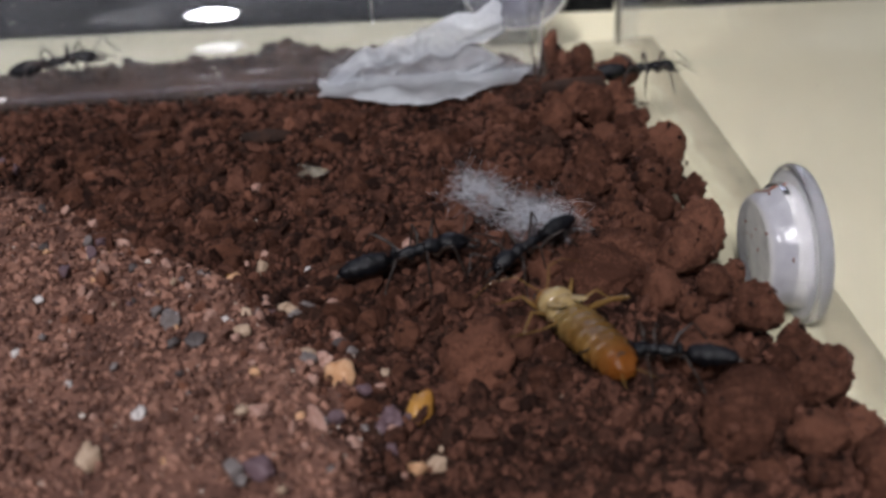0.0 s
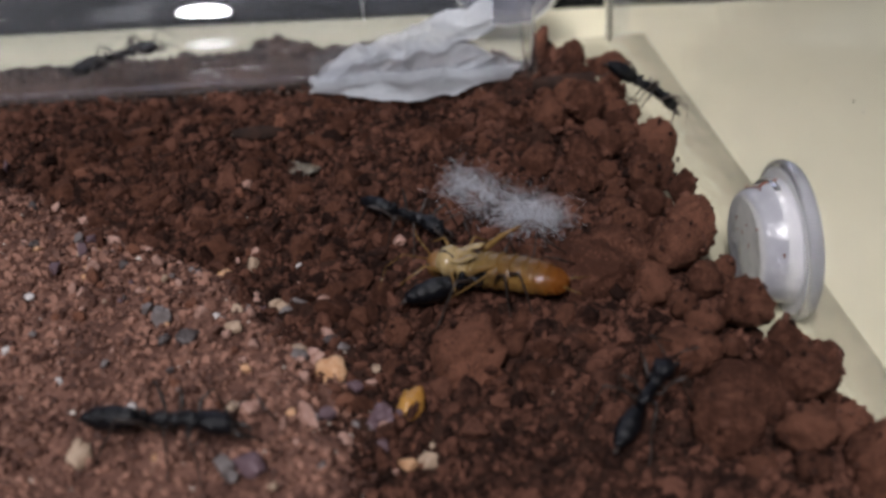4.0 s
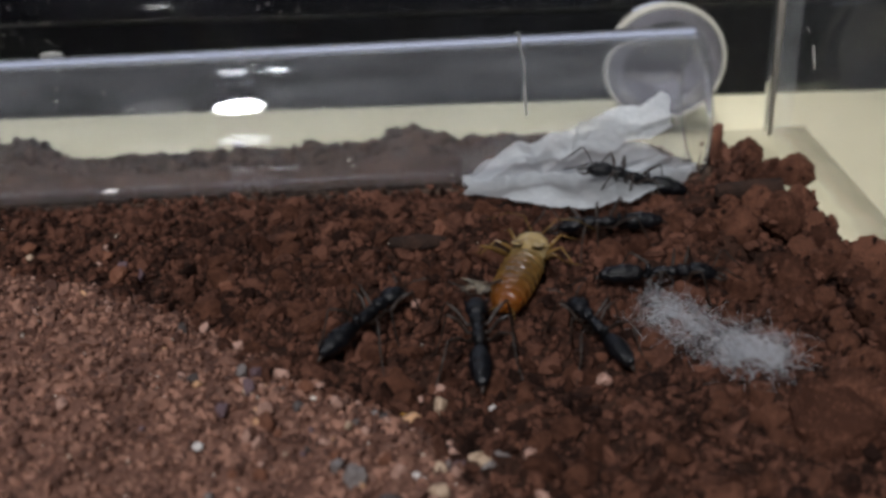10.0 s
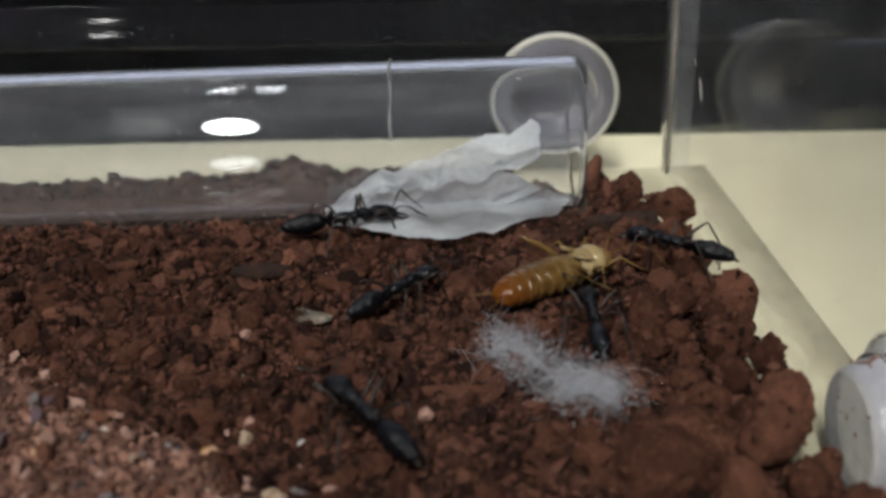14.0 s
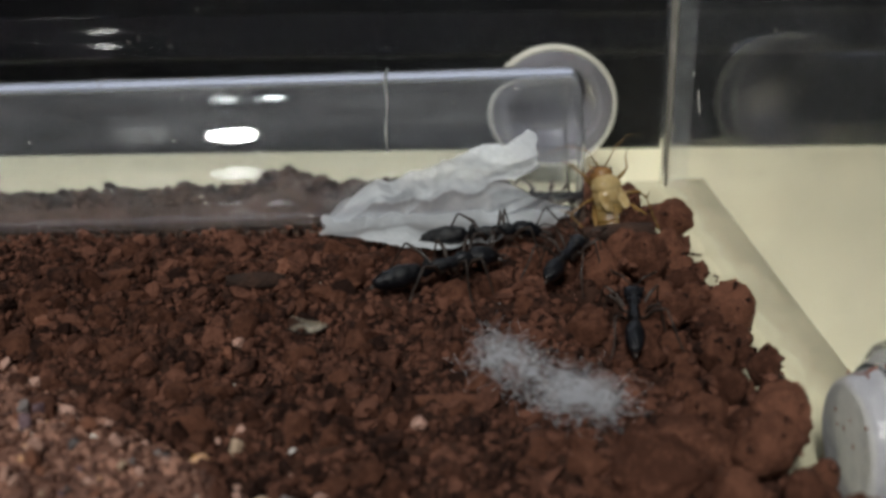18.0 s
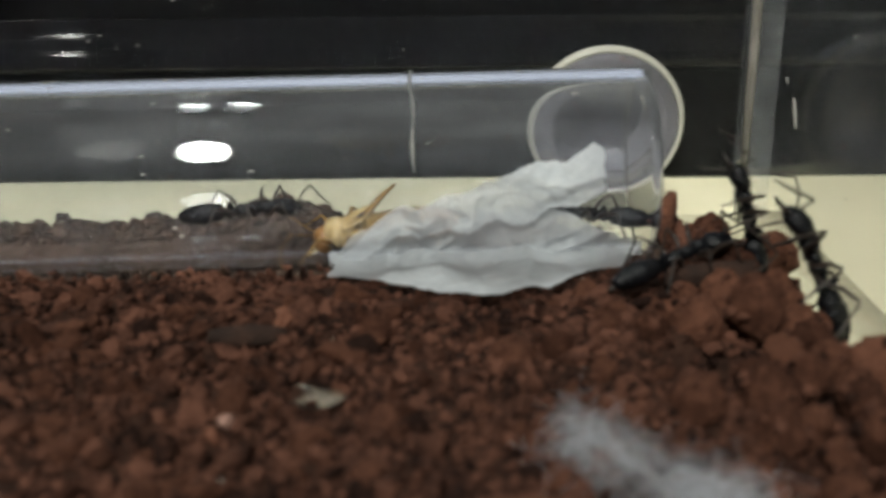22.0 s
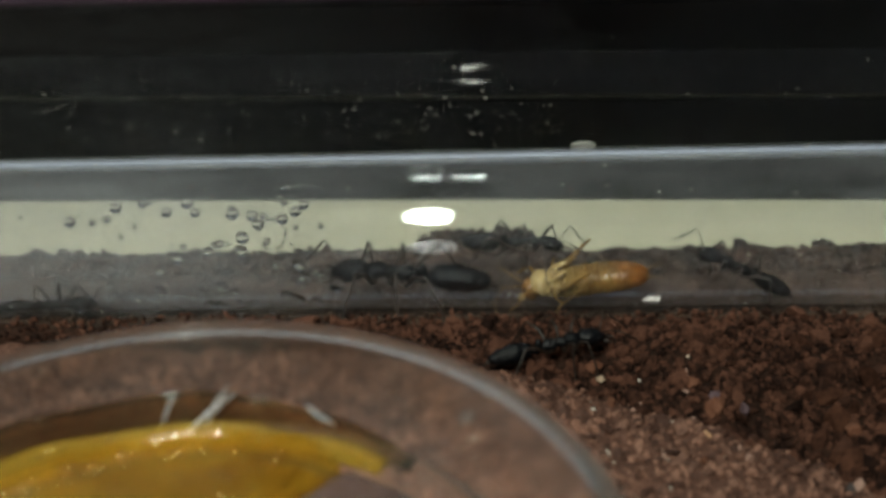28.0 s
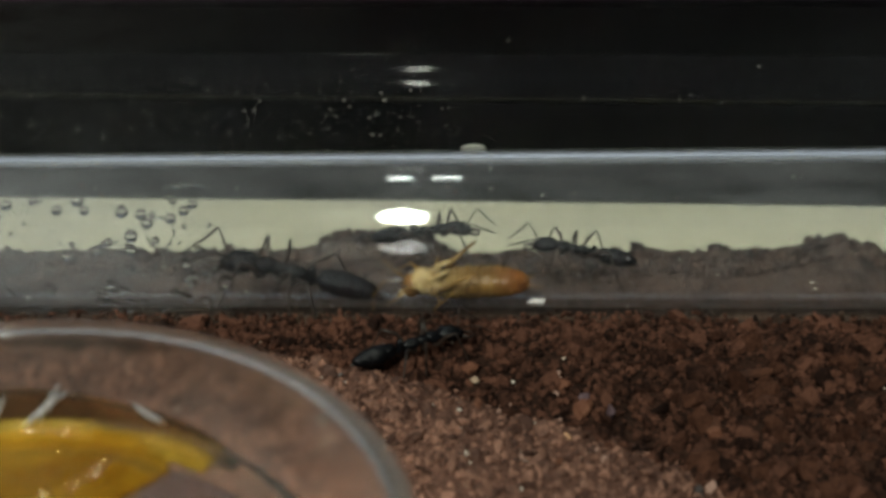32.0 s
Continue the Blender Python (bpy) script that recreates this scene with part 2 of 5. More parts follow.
def lathe(profile, steps=64, closed=False, axis="Z"):
    """Turns (radius, height) pairs round an axis; long stretches get loops near their ends, which keep the shading straight."""
    bm = bmesh.new()
    full = []
    for n, (r, h) in enumerate(profile):
        full.append((r, h))
        if n + 1 < len(profile) or closed:
            q, g = profile[(n + 1) % len(profile)]
            far = math.hypot(q - r, g - h)
            if far > 0.15:
                full += [(r + (q - r) * t, h + (g - h) * t) for t in (0.02 / far, 1 - 0.02 / far)]
    profile = full
    rings = []
    for r, h in profile:
        if r < 1e-6:
            rings.append([bm.verts.new((0, 0, h))])
        else:
            rings.append([bm.verts.new((r * math.cos(k * math.tau / steps), r * math.sin(k * math.tau / steps), h)) for k in range(steps)])
    pairs = list(zip(rings, rings[1:])) + ([(rings[-1], rings[0])] if closed else [])
    for a, b in pairs:
        for k in range(steps):
            n = (k + 1) % steps
            if len(a) == 1 and len(b) > 1:
                bm.faces.new((a[0], b[n], b[k]))
            elif len(b) == 1 and len(a) > 1:
                bm.faces.new((a[k], a[n], b[0]))
            elif len(a) > 1:
                bm.faces.new((a[k], a[n], b[n], b[k]))
    if axis == "X":
        bmesh.ops.rotate(bm, matrix=Matrix.Rotation(radians(90), 3, "Y"), verts=bm.verts)
    if axis == "Y":
        bmesh.ops.rotate(bm, matrix=Matrix.Rotation(radians(-90), 3, "X"), verts=bm.verts)
    bmesh.ops.recalc_face_normals(bm, faces=bm.faces)
    return bm


def hose(points, radii, steps=8, bm=None):
    """A bent, tapered rod through points, closed at both ends."""
    bm = bm or bmesh.new()
    points = [Vector(p) for p in points]
    rings, side = [], None
    for n, p in enumerate(points):
        way = (points[min(n + 1, len(points) - 1)] - points[max(n - 1, 0)]).normalized()
        if side is None:
            side = way.orthogonal().normalized()
        side = (side - way * side.dot(way)).normalized()
        up = way.cross(side)
        r = radii[n] if isinstance(radii, (list, tuple)) else radii
        rings.append([bm.verts.new(p + r * (math.cos(k * math.tau / steps) * side + math.sin(k * math.tau / steps) * up)) for k in range(steps)])
    for a, b in zip(rings, rings[1:]):
        for k in range(steps):
            bm.faces.new((a[k], a[(k + 1) % steps], b[(k + 1) % steps], b[k]))
    bm.faces.new(rings[0][::-1])
    bm.faces.new(rings[-1])
    return bm


def blob(rx, ry, rz, at=(0, 0, 0), tilt=0, rough=0.0, seed=0, level=3, bm=None, freq=1.6):
    """A rounded lump with half sizes rx, ry, rz."""
    bm = bm or bmesh.new()
    made = bmesh.ops.create_icosphere(bm, subdivisions=level, radius=1)["verts"]
    turn = Matrix.Rotation(radians(tilt), 3, "Y")
    for v in made:
        k = 1.0
        if rough:
            k += rough * noise.fractal(v.co * freq + Vector((seed * 7.3, seed * 3.1, seed)), 0.8, 2.1, 4)
        v.co = turn @ Vector((v.co.x * rx * k, v.co.y * ry * k, v.co.z * rz * k)) + Vector(at)
    return bm


def smooth(a, b, v):
    t = min(1.0, max(0.0, (v - a) / (b - a)))
    return t * t * (3 - 2 * t)


# the crest of the sand heap, from far left to the front
CREST = [(-17.0, 16.6), (-9.0, 16.2), (-7.0, 15.42), (-4.8, 14.32), (-3.4, 12.95), (-2.0, 11.9), (-1.2, 10.6), (-0.6, 9.0), (-0.2, 4.0)]


def heap_side(x, y):
    """Distance from the crest, positive on the sand's side."""
    best, sign = 1e9, 1.0
    for (ax, ay), (bx, by) in zip(CREST, CREST[1:]):
        dx, dy = bx - ax, by - ay
        t = min(1.0, max(0.0, ((x - ax) * dx + (y - ay) * dy) / (dx * dx + dy * dy)))
        d = math.hypot(x - ax - t * dx, y - ay - t * dy)
        if d < best:
            best, sign = d, (1.0 if (x - ax) * dy - (y - ay) * dx > 0 else -1.0)
    return best * sign


def right_wall(y):
    return 3.82 + (20.35 - y) * 0.072


def edge_of_soil(y):
    return right_wall(y) - 0.05 - 0.9 * smooth(17.6, 19.0, y) - 0.4 * smooth(19.0, 20.2, y)


def ground(x, y):
    """Height of the soil."""
    h = -0.06 * smooth(15.5, 17.2, y) - (0.14 * smooth(16.4, 17.3, y) * smooth(2.4, 1.6, x) if y < 17.8 else 0.0)
    side = heap_side(x, y)
    h += 0.30 * smooth(-0.2, 0.35, side) + 0.14 * smooth(0.2, 1.6, side)
    far = smooth(10.2, 11.8, y)
    dent = 0.16 * math.exp(-((y - 16.0) / 0.5) ** 2) + 0.08 * math.exp(-((y - 13.5) / 0.3) ** 2)
    h -= 0.97 * smooth(-1.2 - 0.12 * far - dent, 0.1 - 1.05 * far - dent, x - edge_of_soil(y))
    h += 0.12 * math.exp(-((x - 1.9) ** 2 + (y - 12.4) ** 2) / 0.5)
    h -= 0.5 * math.exp(-((x - 1.95) ** 2 / 0.15 + (y - 15.02) ** 2 / 0.045) ** 2)
    h -= 0.22 * math.exp(-((x - 2.35) ** 2 / 0.5 + (y - 16.0) ** 2 / 0.12))
    h -= 0.75 * smooth(18.6, 19.3, y) - 0.42 * math.exp(-((x + 1.95) ** 2 / 0.22 + (y - 19.8) ** 2 / 0.3)) - 0.36 * smooth(-7.0, -7.8, x) * smooth(-9.5, -8.6, x) * smooth(18.8, 19.3, y)
    return h


def soil_top(x, y):
    """Height of the soil's skin, which lies deeper between the clods of the slope."""
    return ground(x, y) - 0.12 * smooth(-2.3, -1.7, x - edge_of_soil(y)) * smooth(8.0, 9.0, y) * smooth(18.2, 17.0, y)


# ---- the room round the table ----
def room():
    for name, b in (("wall_north", (-300, 250, -120, 300, 262, 220)), ("wall_south", (-300, -312, -120, 300, -300, 220)),
                    ("wall_east", (300, -300, -120, 312, 250, 220)), ("wall_west", (-312, -300, -120, -300, 250, 220))):
        tagged(part(name, box(*b), PLASTER, smooth_faces=False), "plain dim grey room wall", "wall", kind="structure")
    tagged(part("floor", box(-300, -300, -132, 300, 250, -120), PLASTER, smooth_faces=False), "plain grey room floor", "floor", kind="structure")
    tagged(part("ceiling", box(-300, -300, 220, 300, 250, 232), PLASTER, smooth_faces=False), "plain dim grey room ceiling", "ceiling", kind="structure")

    # a daylight window high in the far wall
    win = empty("window_1", place(-30, 249, 105))
    tagged(win, "pale bluish window in the far room wall", "window", kind="structure")
    part("window_pane", box(-110, -0.6, -80, 110, 0, 80), DAYLIGHT, win, smooth_faces=False)
    for bx in ((-115, -1.5, 80, 115, 0.9, 86), (-115, -1.5, -86, 115, 0.9, -80), (-115, -1.5, -80, -110, 0.9, 80), (110, -1.5, -80, 115, 0.9, 80)):
        part("window_frame", box(*bx), PLASTER, win, smooth_faces=False)


room()


def ceiling_lamp():
    """The long lamp's housing, hung from the ceiling over its light."""
    ob = empty("ceiling_lamp", place(-37.5, -140.64, 188.27, 40))
    tagged(ob, "narrow ceiling lamp with a dark housing, lit", "lamp")
    part("housing", box(-6, -58, 0, 6, 58, 3, 0.4), BLACK, ob, smooth_faces=False)
    for y in (-40, 40):
        long = 29.2 - 0.643 * y
        part("rod", hose([(0, y + 0.643 * k, 3 + 0.766 * k) for k in (0, long / 2, long)], 0.5, 8), BLACK, ob)


ceiling_lamp()


def spot_lamp(x):
    """A small lamp hung over the table, its light at its lower face."""
    ob = empty("spot_lamp", place(x, 87.5, 200.4, -18))
    tagged(ob, "small lit ceiling spot lamp with a dark housing", "lamp", group="spot lamps")
    part("housing", box(-3, -8, 0.2, 3, 8, 4, 0.5), BLACK, ob, smooth_faces=False)
    part("rod", hose([(0, 0.31 * k, 4 + 0.95 * k) for k in (0, 8, 16.4)], 0.5, 8), BLACK, ob)


spot_lamp(-33.75)
spot_lamp(-25.63)

FLOOR = -1.0
table = empty("table", place(0, 0, 0))
tagged(table, "cream laminate table under the clear box", "table")
part("tabletop", box(-90, -60, -5.2, 60, 70, -1.32, 0.1), TABLE, table, smooth_faces=False)
for lx, ly in ((-85, -55), (55, -55), (-85, 65), (55, 65)):
    part("leg", box(lx - 3, ly - 3, -120, lx + 3, ly + 3, -5.2, 0.2), BLACK, table, smooth_faces=False)

case = empty("black_case", place(5, 23.05, 0, 0, 0, -3.4))
tagged(case, "glossy black case with a purple cover on its top", "case")
part("body", box(-60, 0, -1.32, 30, 17, 1.86, 0.06), BLACK, case, smooth_faces=False)


def moulding(x0, x1, top, run, steps=24):
    """An ogee along the case's face, from the flush face above to a proud edge below."""
    y, z, outline = -0.004, top, [(0.2, top), (-0.004, top)]
    for n in range(steps):
        lean = radians(47) * math.sin(math.pi * (n + 0.5) / steps) ** 2
        y, z = y - math.sin(lean) * run / steps, z - math.cos(lean) * run / steps
        outline.append((y, z))
    outline += [(0.2, z)]
    bm = bmesh.new()
    ends = [[bm.verts.new((x, a, b)) for a, b in outline] for x in (x0, x1)]
    for k in range(len(outline)):
        n = (k + 1) % len(outline)
        bm.faces.new((ends[0][k], ends[0][n], ends[1][n], ends[1][k]))
    bm.faces.new(ends[0][::-1])
    bm.faces.new(ends[1])
    bmesh.ops.recalc_face_normals(bm, faces=bm.faces[:])
    return bm


part("moulding", moulding(-59.9, 29.9, 1.0, 0.75), GLOSSY, case, "glossy black rounded moulding")
part("skirt", box(-59.8, -0.28, -1.315, 29.8, -0.002, 0.3, 0.02), BLACK, case, smooth_faces=False)
part("cover", box(-60, 0.05, 1.86, 30, 16.9, 1.94, 0.03), PURPLE, case, "dark purple cloth cover", smooth_faces=False)


# ---- the clear box ----
def slab(low, high, near, far, back):
    """A sheet under the box, whose edge runs along the side wall."""
    bm = bmesh.new()
    rings = [[bm.verts.new((x, y, z)) for x, y in ((-21.4, 2.6), (near, 2.6), (far, back), (-21.4, back))] for z in (low, high)]
    for k in range(4):
        bm.faces.new((rings[0][k], rings[0][(k + 1) % 4], rings[1][(k + 1) % 4], rings[1][k]))
    bm.faces.new(rings[0][::-1])
    bm.faces.new(rings[1])
    return bm


def strip(long, wide, steps=60):
    """A thin film along x, its outer rim at y = 0, its inner rim ragged."""
    bm = bmesh.new()
    rows = [[bm.verts.new((long * k / steps, y, 0)) for y in (0.0, -wide * 0.5, -wide * (1 + 0.12 * math.sin(k * 2.3)))] for k in range(steps + 1)]
    for a, b in zip(rows, rows[1:]):
        for k in (0, 1):
            bm.faces.new((a[k + 1], b[k + 1], b[k], a[k]))
    return bm


def clear_box():
    """Floor board and four walls with the ports cut out of two of them."""
    angle = math.degrees(math.atan(0.072))
    mat = part("board", slab(-1.318, FLOOR - 0.002, 5.82, 4.46, 20.7), BOARD, smooth_faces=False)
    tagged(mat, "cream floor board of the ant box, darkened for the wall's shadow", "board", kind="structure")
    back = part("wall_back", ported(-21, 3.82, FLOOR - 0.05, 7.5, 0.25, 1.93, 0.42, 0.8), HAZY, smooth_faces=False, at=place(0, 20.62, 0))
    tagged(back, "clear acrylic back wall with a round port", "wall", kind="structure")
    run = math.hypot(17.75, 17.75 * 0.072)
    side = part("wall_side", ported(0, run, FLOOR - 0.05, 7.5, 0.25, 7.9, -0.22, 0.72), THIN, smooth_faces=False,
                at=place(right_wall(20.36), 20.36, 0, 0, 0, -90 + angle))
    tagged(side, "clear acrylic side wall with a round port", "wall", kind="structure")
    front = part("wall_front", box(-21, 2.6, FLOOR - 0.05, 5.0, 2.85, 4.0), ACRYLIC, smooth_faces=False)
    left = part("wall_left", box(-21.25, 2.6, -1.3, -21, 20.62, 7.5), ACRYLIC, smooth_faces=False)
    for ob in (front, left):
        tagged(ob, "clear acrylic wall of the ant box", "wall", kind="structure")
    for ob in (back, side, front, left):
        ob.visible_shadow = False
    bm = hose([(3.80, 20.33, FLOOR + 0.05), (3.80, 20.34, 1.0), (3.82, 20.34, 7.4)], [0.045, 0.075, 0.09], 8)
    edge = part("sawn_edge", box(3.875, 20.352, FLOOR + 0.01, 4.15, 20.358, 7.4), SAWN, smooth_faces=False)
    edge.visible_shadow = False
    tagged(edge, "hazy sawn edge of the clear side wall", "wall edge", kind="structure")
    # soft shadow along the rim of the floor board, painted as a thin film
    lean = math.degrees(math.atan2(5.82 - 4.46, 18.1))
    rim = part("edge_shade_line", strip(18.0, 0.5), EDGE_SHADE, smooth_faces=False, at=place(4.46, 20.7, FLOOR + 0.003, 0, 0, -90 + lean))
    rim.visible_shadow = False
    tagged(rim, "soft brownish shadow painted along the edge of the floor board", "grime", kind="structure")
    tagged(part("joint", bm, GLUE), "whitish glue line in the corner of the box", "joint", kind="structure")


def ported(x0, x1, z0, z1, thick, cx, cz, r, steps=48):
    """An upright plate in the xz plane, y from -thick to 0, with a round hole."""
    bm = bmesh.new()
    loops = []
    for y in (-thick, 0.0):
        hole = [bm.verts.new((cx + r * math.cos(k * math.tau / steps), y, cz + r * math.sin(k * math.tau / steps))) for k in range(steps)]
        rim = []
        for k in range(steps):
            c, s = math.cos(k * math.tau / steps), math.sin(k * math.tau / steps)
            far = min(((x1 if c > 0 else x0) - cx) / c if abs(c) > 1e-6 else 1e9, ((z1 if s > 0 else z0) - cz) / s if abs(s) > 1e-6 else 1e9)
            rim.append(bm.verts.new((cx + far * c, y, cz + far * s)))
        loops.append((hole, rim))
    (h0, r0), (h1, r1) = loops
    corners = {}
    for k in range(steps):
        n = (k + 1) % steps
        for hole, rim, flip in ((h0, r0, False), (h1, r1, True)):
            a, b = rim[k].co, rim[n].co
            ring = [hole[k], rim[k]]
            if abs(a.x - b.x) > 1e-6 and abs(a.z - b.z) > 1e-6:
                cxx = a.x if abs(a.x - x0) < 1e-5 or abs(a.x - x1) < 1e-5 else b.x
                czz = a.z if abs(a.z - z0) < 1e-5 or abs(a.z - z1) < 1e-5 else b.z
                extra = bm.verts.new((cxx, a.y, czz))
                corners[(k, flip)] = extra
                ring.append(extra)
            ring += [rim[n], hole[n]]
            bm.faces.new(ring if flip else ring[::-1])
        bm.faces.new((h0[k], h0[n], h1[n], h1[k]))
        if (k, False) in corners:
            a, b = corners[(k, False)], corners[(k, True)]
            bm.faces.new((r0[k], r1[k], b, a))
            bm.faces.new((a, b, r1[n], r0[n]))
        else:
            bm.faces.new((r0[k], r1[k], r1[n], r0[n]))
    bmesh.ops.recalc_face_normals(bm, faces=bm.faces)
    return bm


clear_box()

# plugs in the two ports: a flange and a hollow body
def plug(name, m, label, r, depth, mat, rim, lip, taper):
    ob = empty(name, m)
    tagged(ob, label, "stopper", group="port stoppers")
    wall = 0.09
    body = lathe([(r, 0.0), (r * (1 + taper) / 2, depth * 0.5), (r * taper, depth - 0.09), (r * taper - 0.02, depth - 0.04), (r * taper - 0.07, depth), (0, depth + 0.02),
                  (0, depth - wall), (r * taper - wall - 0.05, depth - wall), (r - wall, 0.0)], 56, closed=False, axis="Y")
    part("body", body, mat, ob)
    part("flange", lathe([(r - wall, 0.0), (r + 0.11, 0.0), (r + 0.13, -0.04), (r + 0.13, -0.12), (r + 0.11, -0.15), (r - wall, -0.14)], 56, closed=True, axis="Y"), mat, ob)
    part("rim", lathe([(r + 0.132, 0.0), (r + 0.19, -0.02), (r + 0.205, -0.08), (r + 0.18, -0.15), (r + 0.132, -0.16)], 56, closed=True, axis="Y"), rim, ob, lip)
    rng = random.Random(int(depth * 100))
    for n in range(9):
        # grains of soil that stick to the plug's face and flank
        a, q = rng.uniform(0.3, 2.9), rng.uniform(0.2, 0.9)
        side = r * (1 - (1 - taper) * q)
        at = (r * taper * q * math.cos(a), depth + 0.006, r * taper * q * math.sin(a)) if n % 3 else (side * math.cos(a), depth * q, side * math.sin(a))
        part("stain", blob(rng.uniform(0.012, 0.035), 0.012, rng.uniform(0.012, 0.04), at, rough=0.4, seed=n, level=2), RUST, ob, "rusty speck of soil")
    crack = hose([(r * (1 - (1 - taper) * 0.16 * k) * math.cos(1.25 + 0.08 * math.sin(k * 2.0)), 0.02 + depth * 0.16 * k, r * (1 - (1 - taper) * 0.16 * k) * math.sin(1.25 + 0.08 * math.sin(k * 2.0))) for k in range(6)], [0.006, 0.014, 0.01, 0.018, 0.012, 0.005], 6)
    part("crack", crack, RUST, ob, "rusty crack along the flank")
    return ob


plug("port_stopper", place(1.93, 20.2, 0.42), "cloudy white plastic stopper in the back wall", 0.74, 0.75, PLUG, RIM, "thin cream rim", 0.97)
plug("port_stopper", place(right_wall(12.45) + 0.02, 12.45, -0.22, 0, 0, 94), "cloudy white plastic stopper in the side wall", 0.74, 0.56, CLOUDY, CLEAR_RIM, "thin clear rim", 0.87)


# ---- the test tube ----
TUBE_Y, TUBE_Z, TUBE_R = 18.4, 0.5, 1.05


def test_tube():
    ob = empty("test_tube", place(0, TUBE_Y, TUBE_Z))
    tagged(ob, "clear glass test tube lying half sunk in red soil", "test tube")
    x0, x1, r, w = -17.5, 2.05, TUBE_R, 0.1
    prof = [(0.0, x0)] + [(r * math.sin(a), x0 + r - r * math.cos(a)) for a in (0.3, 0.6, 0.9, 1.2, 1.571)] + [(r, x0 + r + 0.15), (r, x0 + r + 0.4), (r, x1 - 0.25), (r, x1 - 0.12), (r, x1 - 0.05), (r - 0.03, x1), (r - w + 0.02, x1), (r - w, x1 - 0.04), (r - w, x1 - 0.12), (r - w, x1 - 0.25), (r - w, x0 + r + 0.4), (r - w, x0 + r + 0.15)]
    prof += [((r - w) * math.sin(a), x0 + r - (r - w) * math.cos(a)) for a in (1.571, 1.2, 0.9, 0.6, 0.3)] + [(0.0, x0 + w)]
    glass = part("glass", lathe(prof, 128, axis="X"), GLASS, ob)
    glass.visible_shadow = False
    return ob


test_tube()


# ---- soil ----
def soil_sheet():
    """The soil's skin, with fine lumps, closed down to the floor at its rim."""
    nx, ny, x0, x1, y0, y1 = 420, 330, -20.9, 5.2, 3.0, 20.3
    verts, faces, sandy = [], [], []
    for j in range(ny + 1):
        y = y0 + (y1 - y0) * j / ny
        for i in range(nx + 1):
            x = x0 + (x1 - x0) * i / nx
            x = min(x, right_wall(y) - 0.03)
            h = soil_top(x, y)
            side = heap_side(x, y)
            k = 0.05 if side > 0.4 else 0.10
            h += k * noise.fractal(Vector((x * 2.1, y * 2.1, 0.3)), 0.8, 2.0, 4)
            h -= 0.10 * smooth(0.0, 0.25, x - edge_of_soil(y))
            dy, dz = y - TUBE_Y, h - TUBE_Z
            if x < 2.1 and dy * dy + dz * dz < 1.13 ** 2 and abs(dy) < 1.13:
                h = min(h, TUBE_Z - math.sqrt(max(0.0, 1.13 ** 2 - dy * dy)))
            verts.append((S * x, S * y, S * max(h, FLOOR - 0.02)))
            sandy.append(side)
    w = nx + 1
    low = []
    for j in range(ny):
        for i in range(nx):
            a = j * w + i
            if max(verts[k][2] for k in (a, a + 1, a + w, a + w + 1)) < S * (FLOOR - 0.004):
                continue
            faces.append((a, a + 1, a + w + 1, a + w))
            q = (sandy[a] + sandy[a + w + 1]) / 2 + 0.25 * noise.noise(Vector((verts[a][0] * 250, verts[a][1] * 250, 5)))
            # wet marks the soil by the tube that takes the painted shade
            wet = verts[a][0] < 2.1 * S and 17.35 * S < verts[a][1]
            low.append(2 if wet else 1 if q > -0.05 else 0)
    me = bpy.data.meshes.new("soil")
    me.from_pydata(verts, [], faces)
    me.materials.append(SOIL)
    me.materials.append(SAND)
    me.materials.append(SHADED_SOIL)
    me.polygons.foreach_set("material_index", low)
    me.polygons.foreach_set("use_smooth", [True] * len(faces))
    ob = new("ground", me)
    tagged(ob, "crumbly red-brown soil with a heap of brown sand", "soil", kind="structure")


soil_sheet()


# ---- crumbs, grains, clods and pebbles ----
def lump(seed, level, rough=0.35, freq=1.4):
    """A ragged little stone of radius about 1: vertices and triangles."""
    bm = blob(1, 1, 1, rough=rough, seed=seed, level=level, freq=freq)
    for k in range(6):
        a = seed * 7.1 + k * 2.4
        cut = Vector((math.sin(a * 3.3), math.cos(a * 1.7), math.sin(a * 5.9))).normalized()
        for v in bm.verts:
            d = v.co.dot(cut)
            if d > 0.55:
                v.co -= cut * (d - 0.55) * 0.9
    bm.verts.index_update()
    verts = np.array([v.co[:] for v in bm.verts])
    faces = np.array([[v.index for v in f.verts] for f in bm.faces])
    bm.free()
    return verts, faces


def turn_matrix(rng):
    q = rng.normal(size=4)
    w, x, y, z = q / np.linalg.norm(q)
    return np.array([[1 - 2 * (y * y + z * z), 2 * (x * y - z * w), 2 * (x * z + y * w)],
                     [2 * (x * y + z * w), 1 - 2 * (x * x + z * z), 2 * (y * z - x * w)],
                     [2 * (x * z - y * w), 2 * (y * z + x * w), 1 - 2 * (x * x + y * y)]])


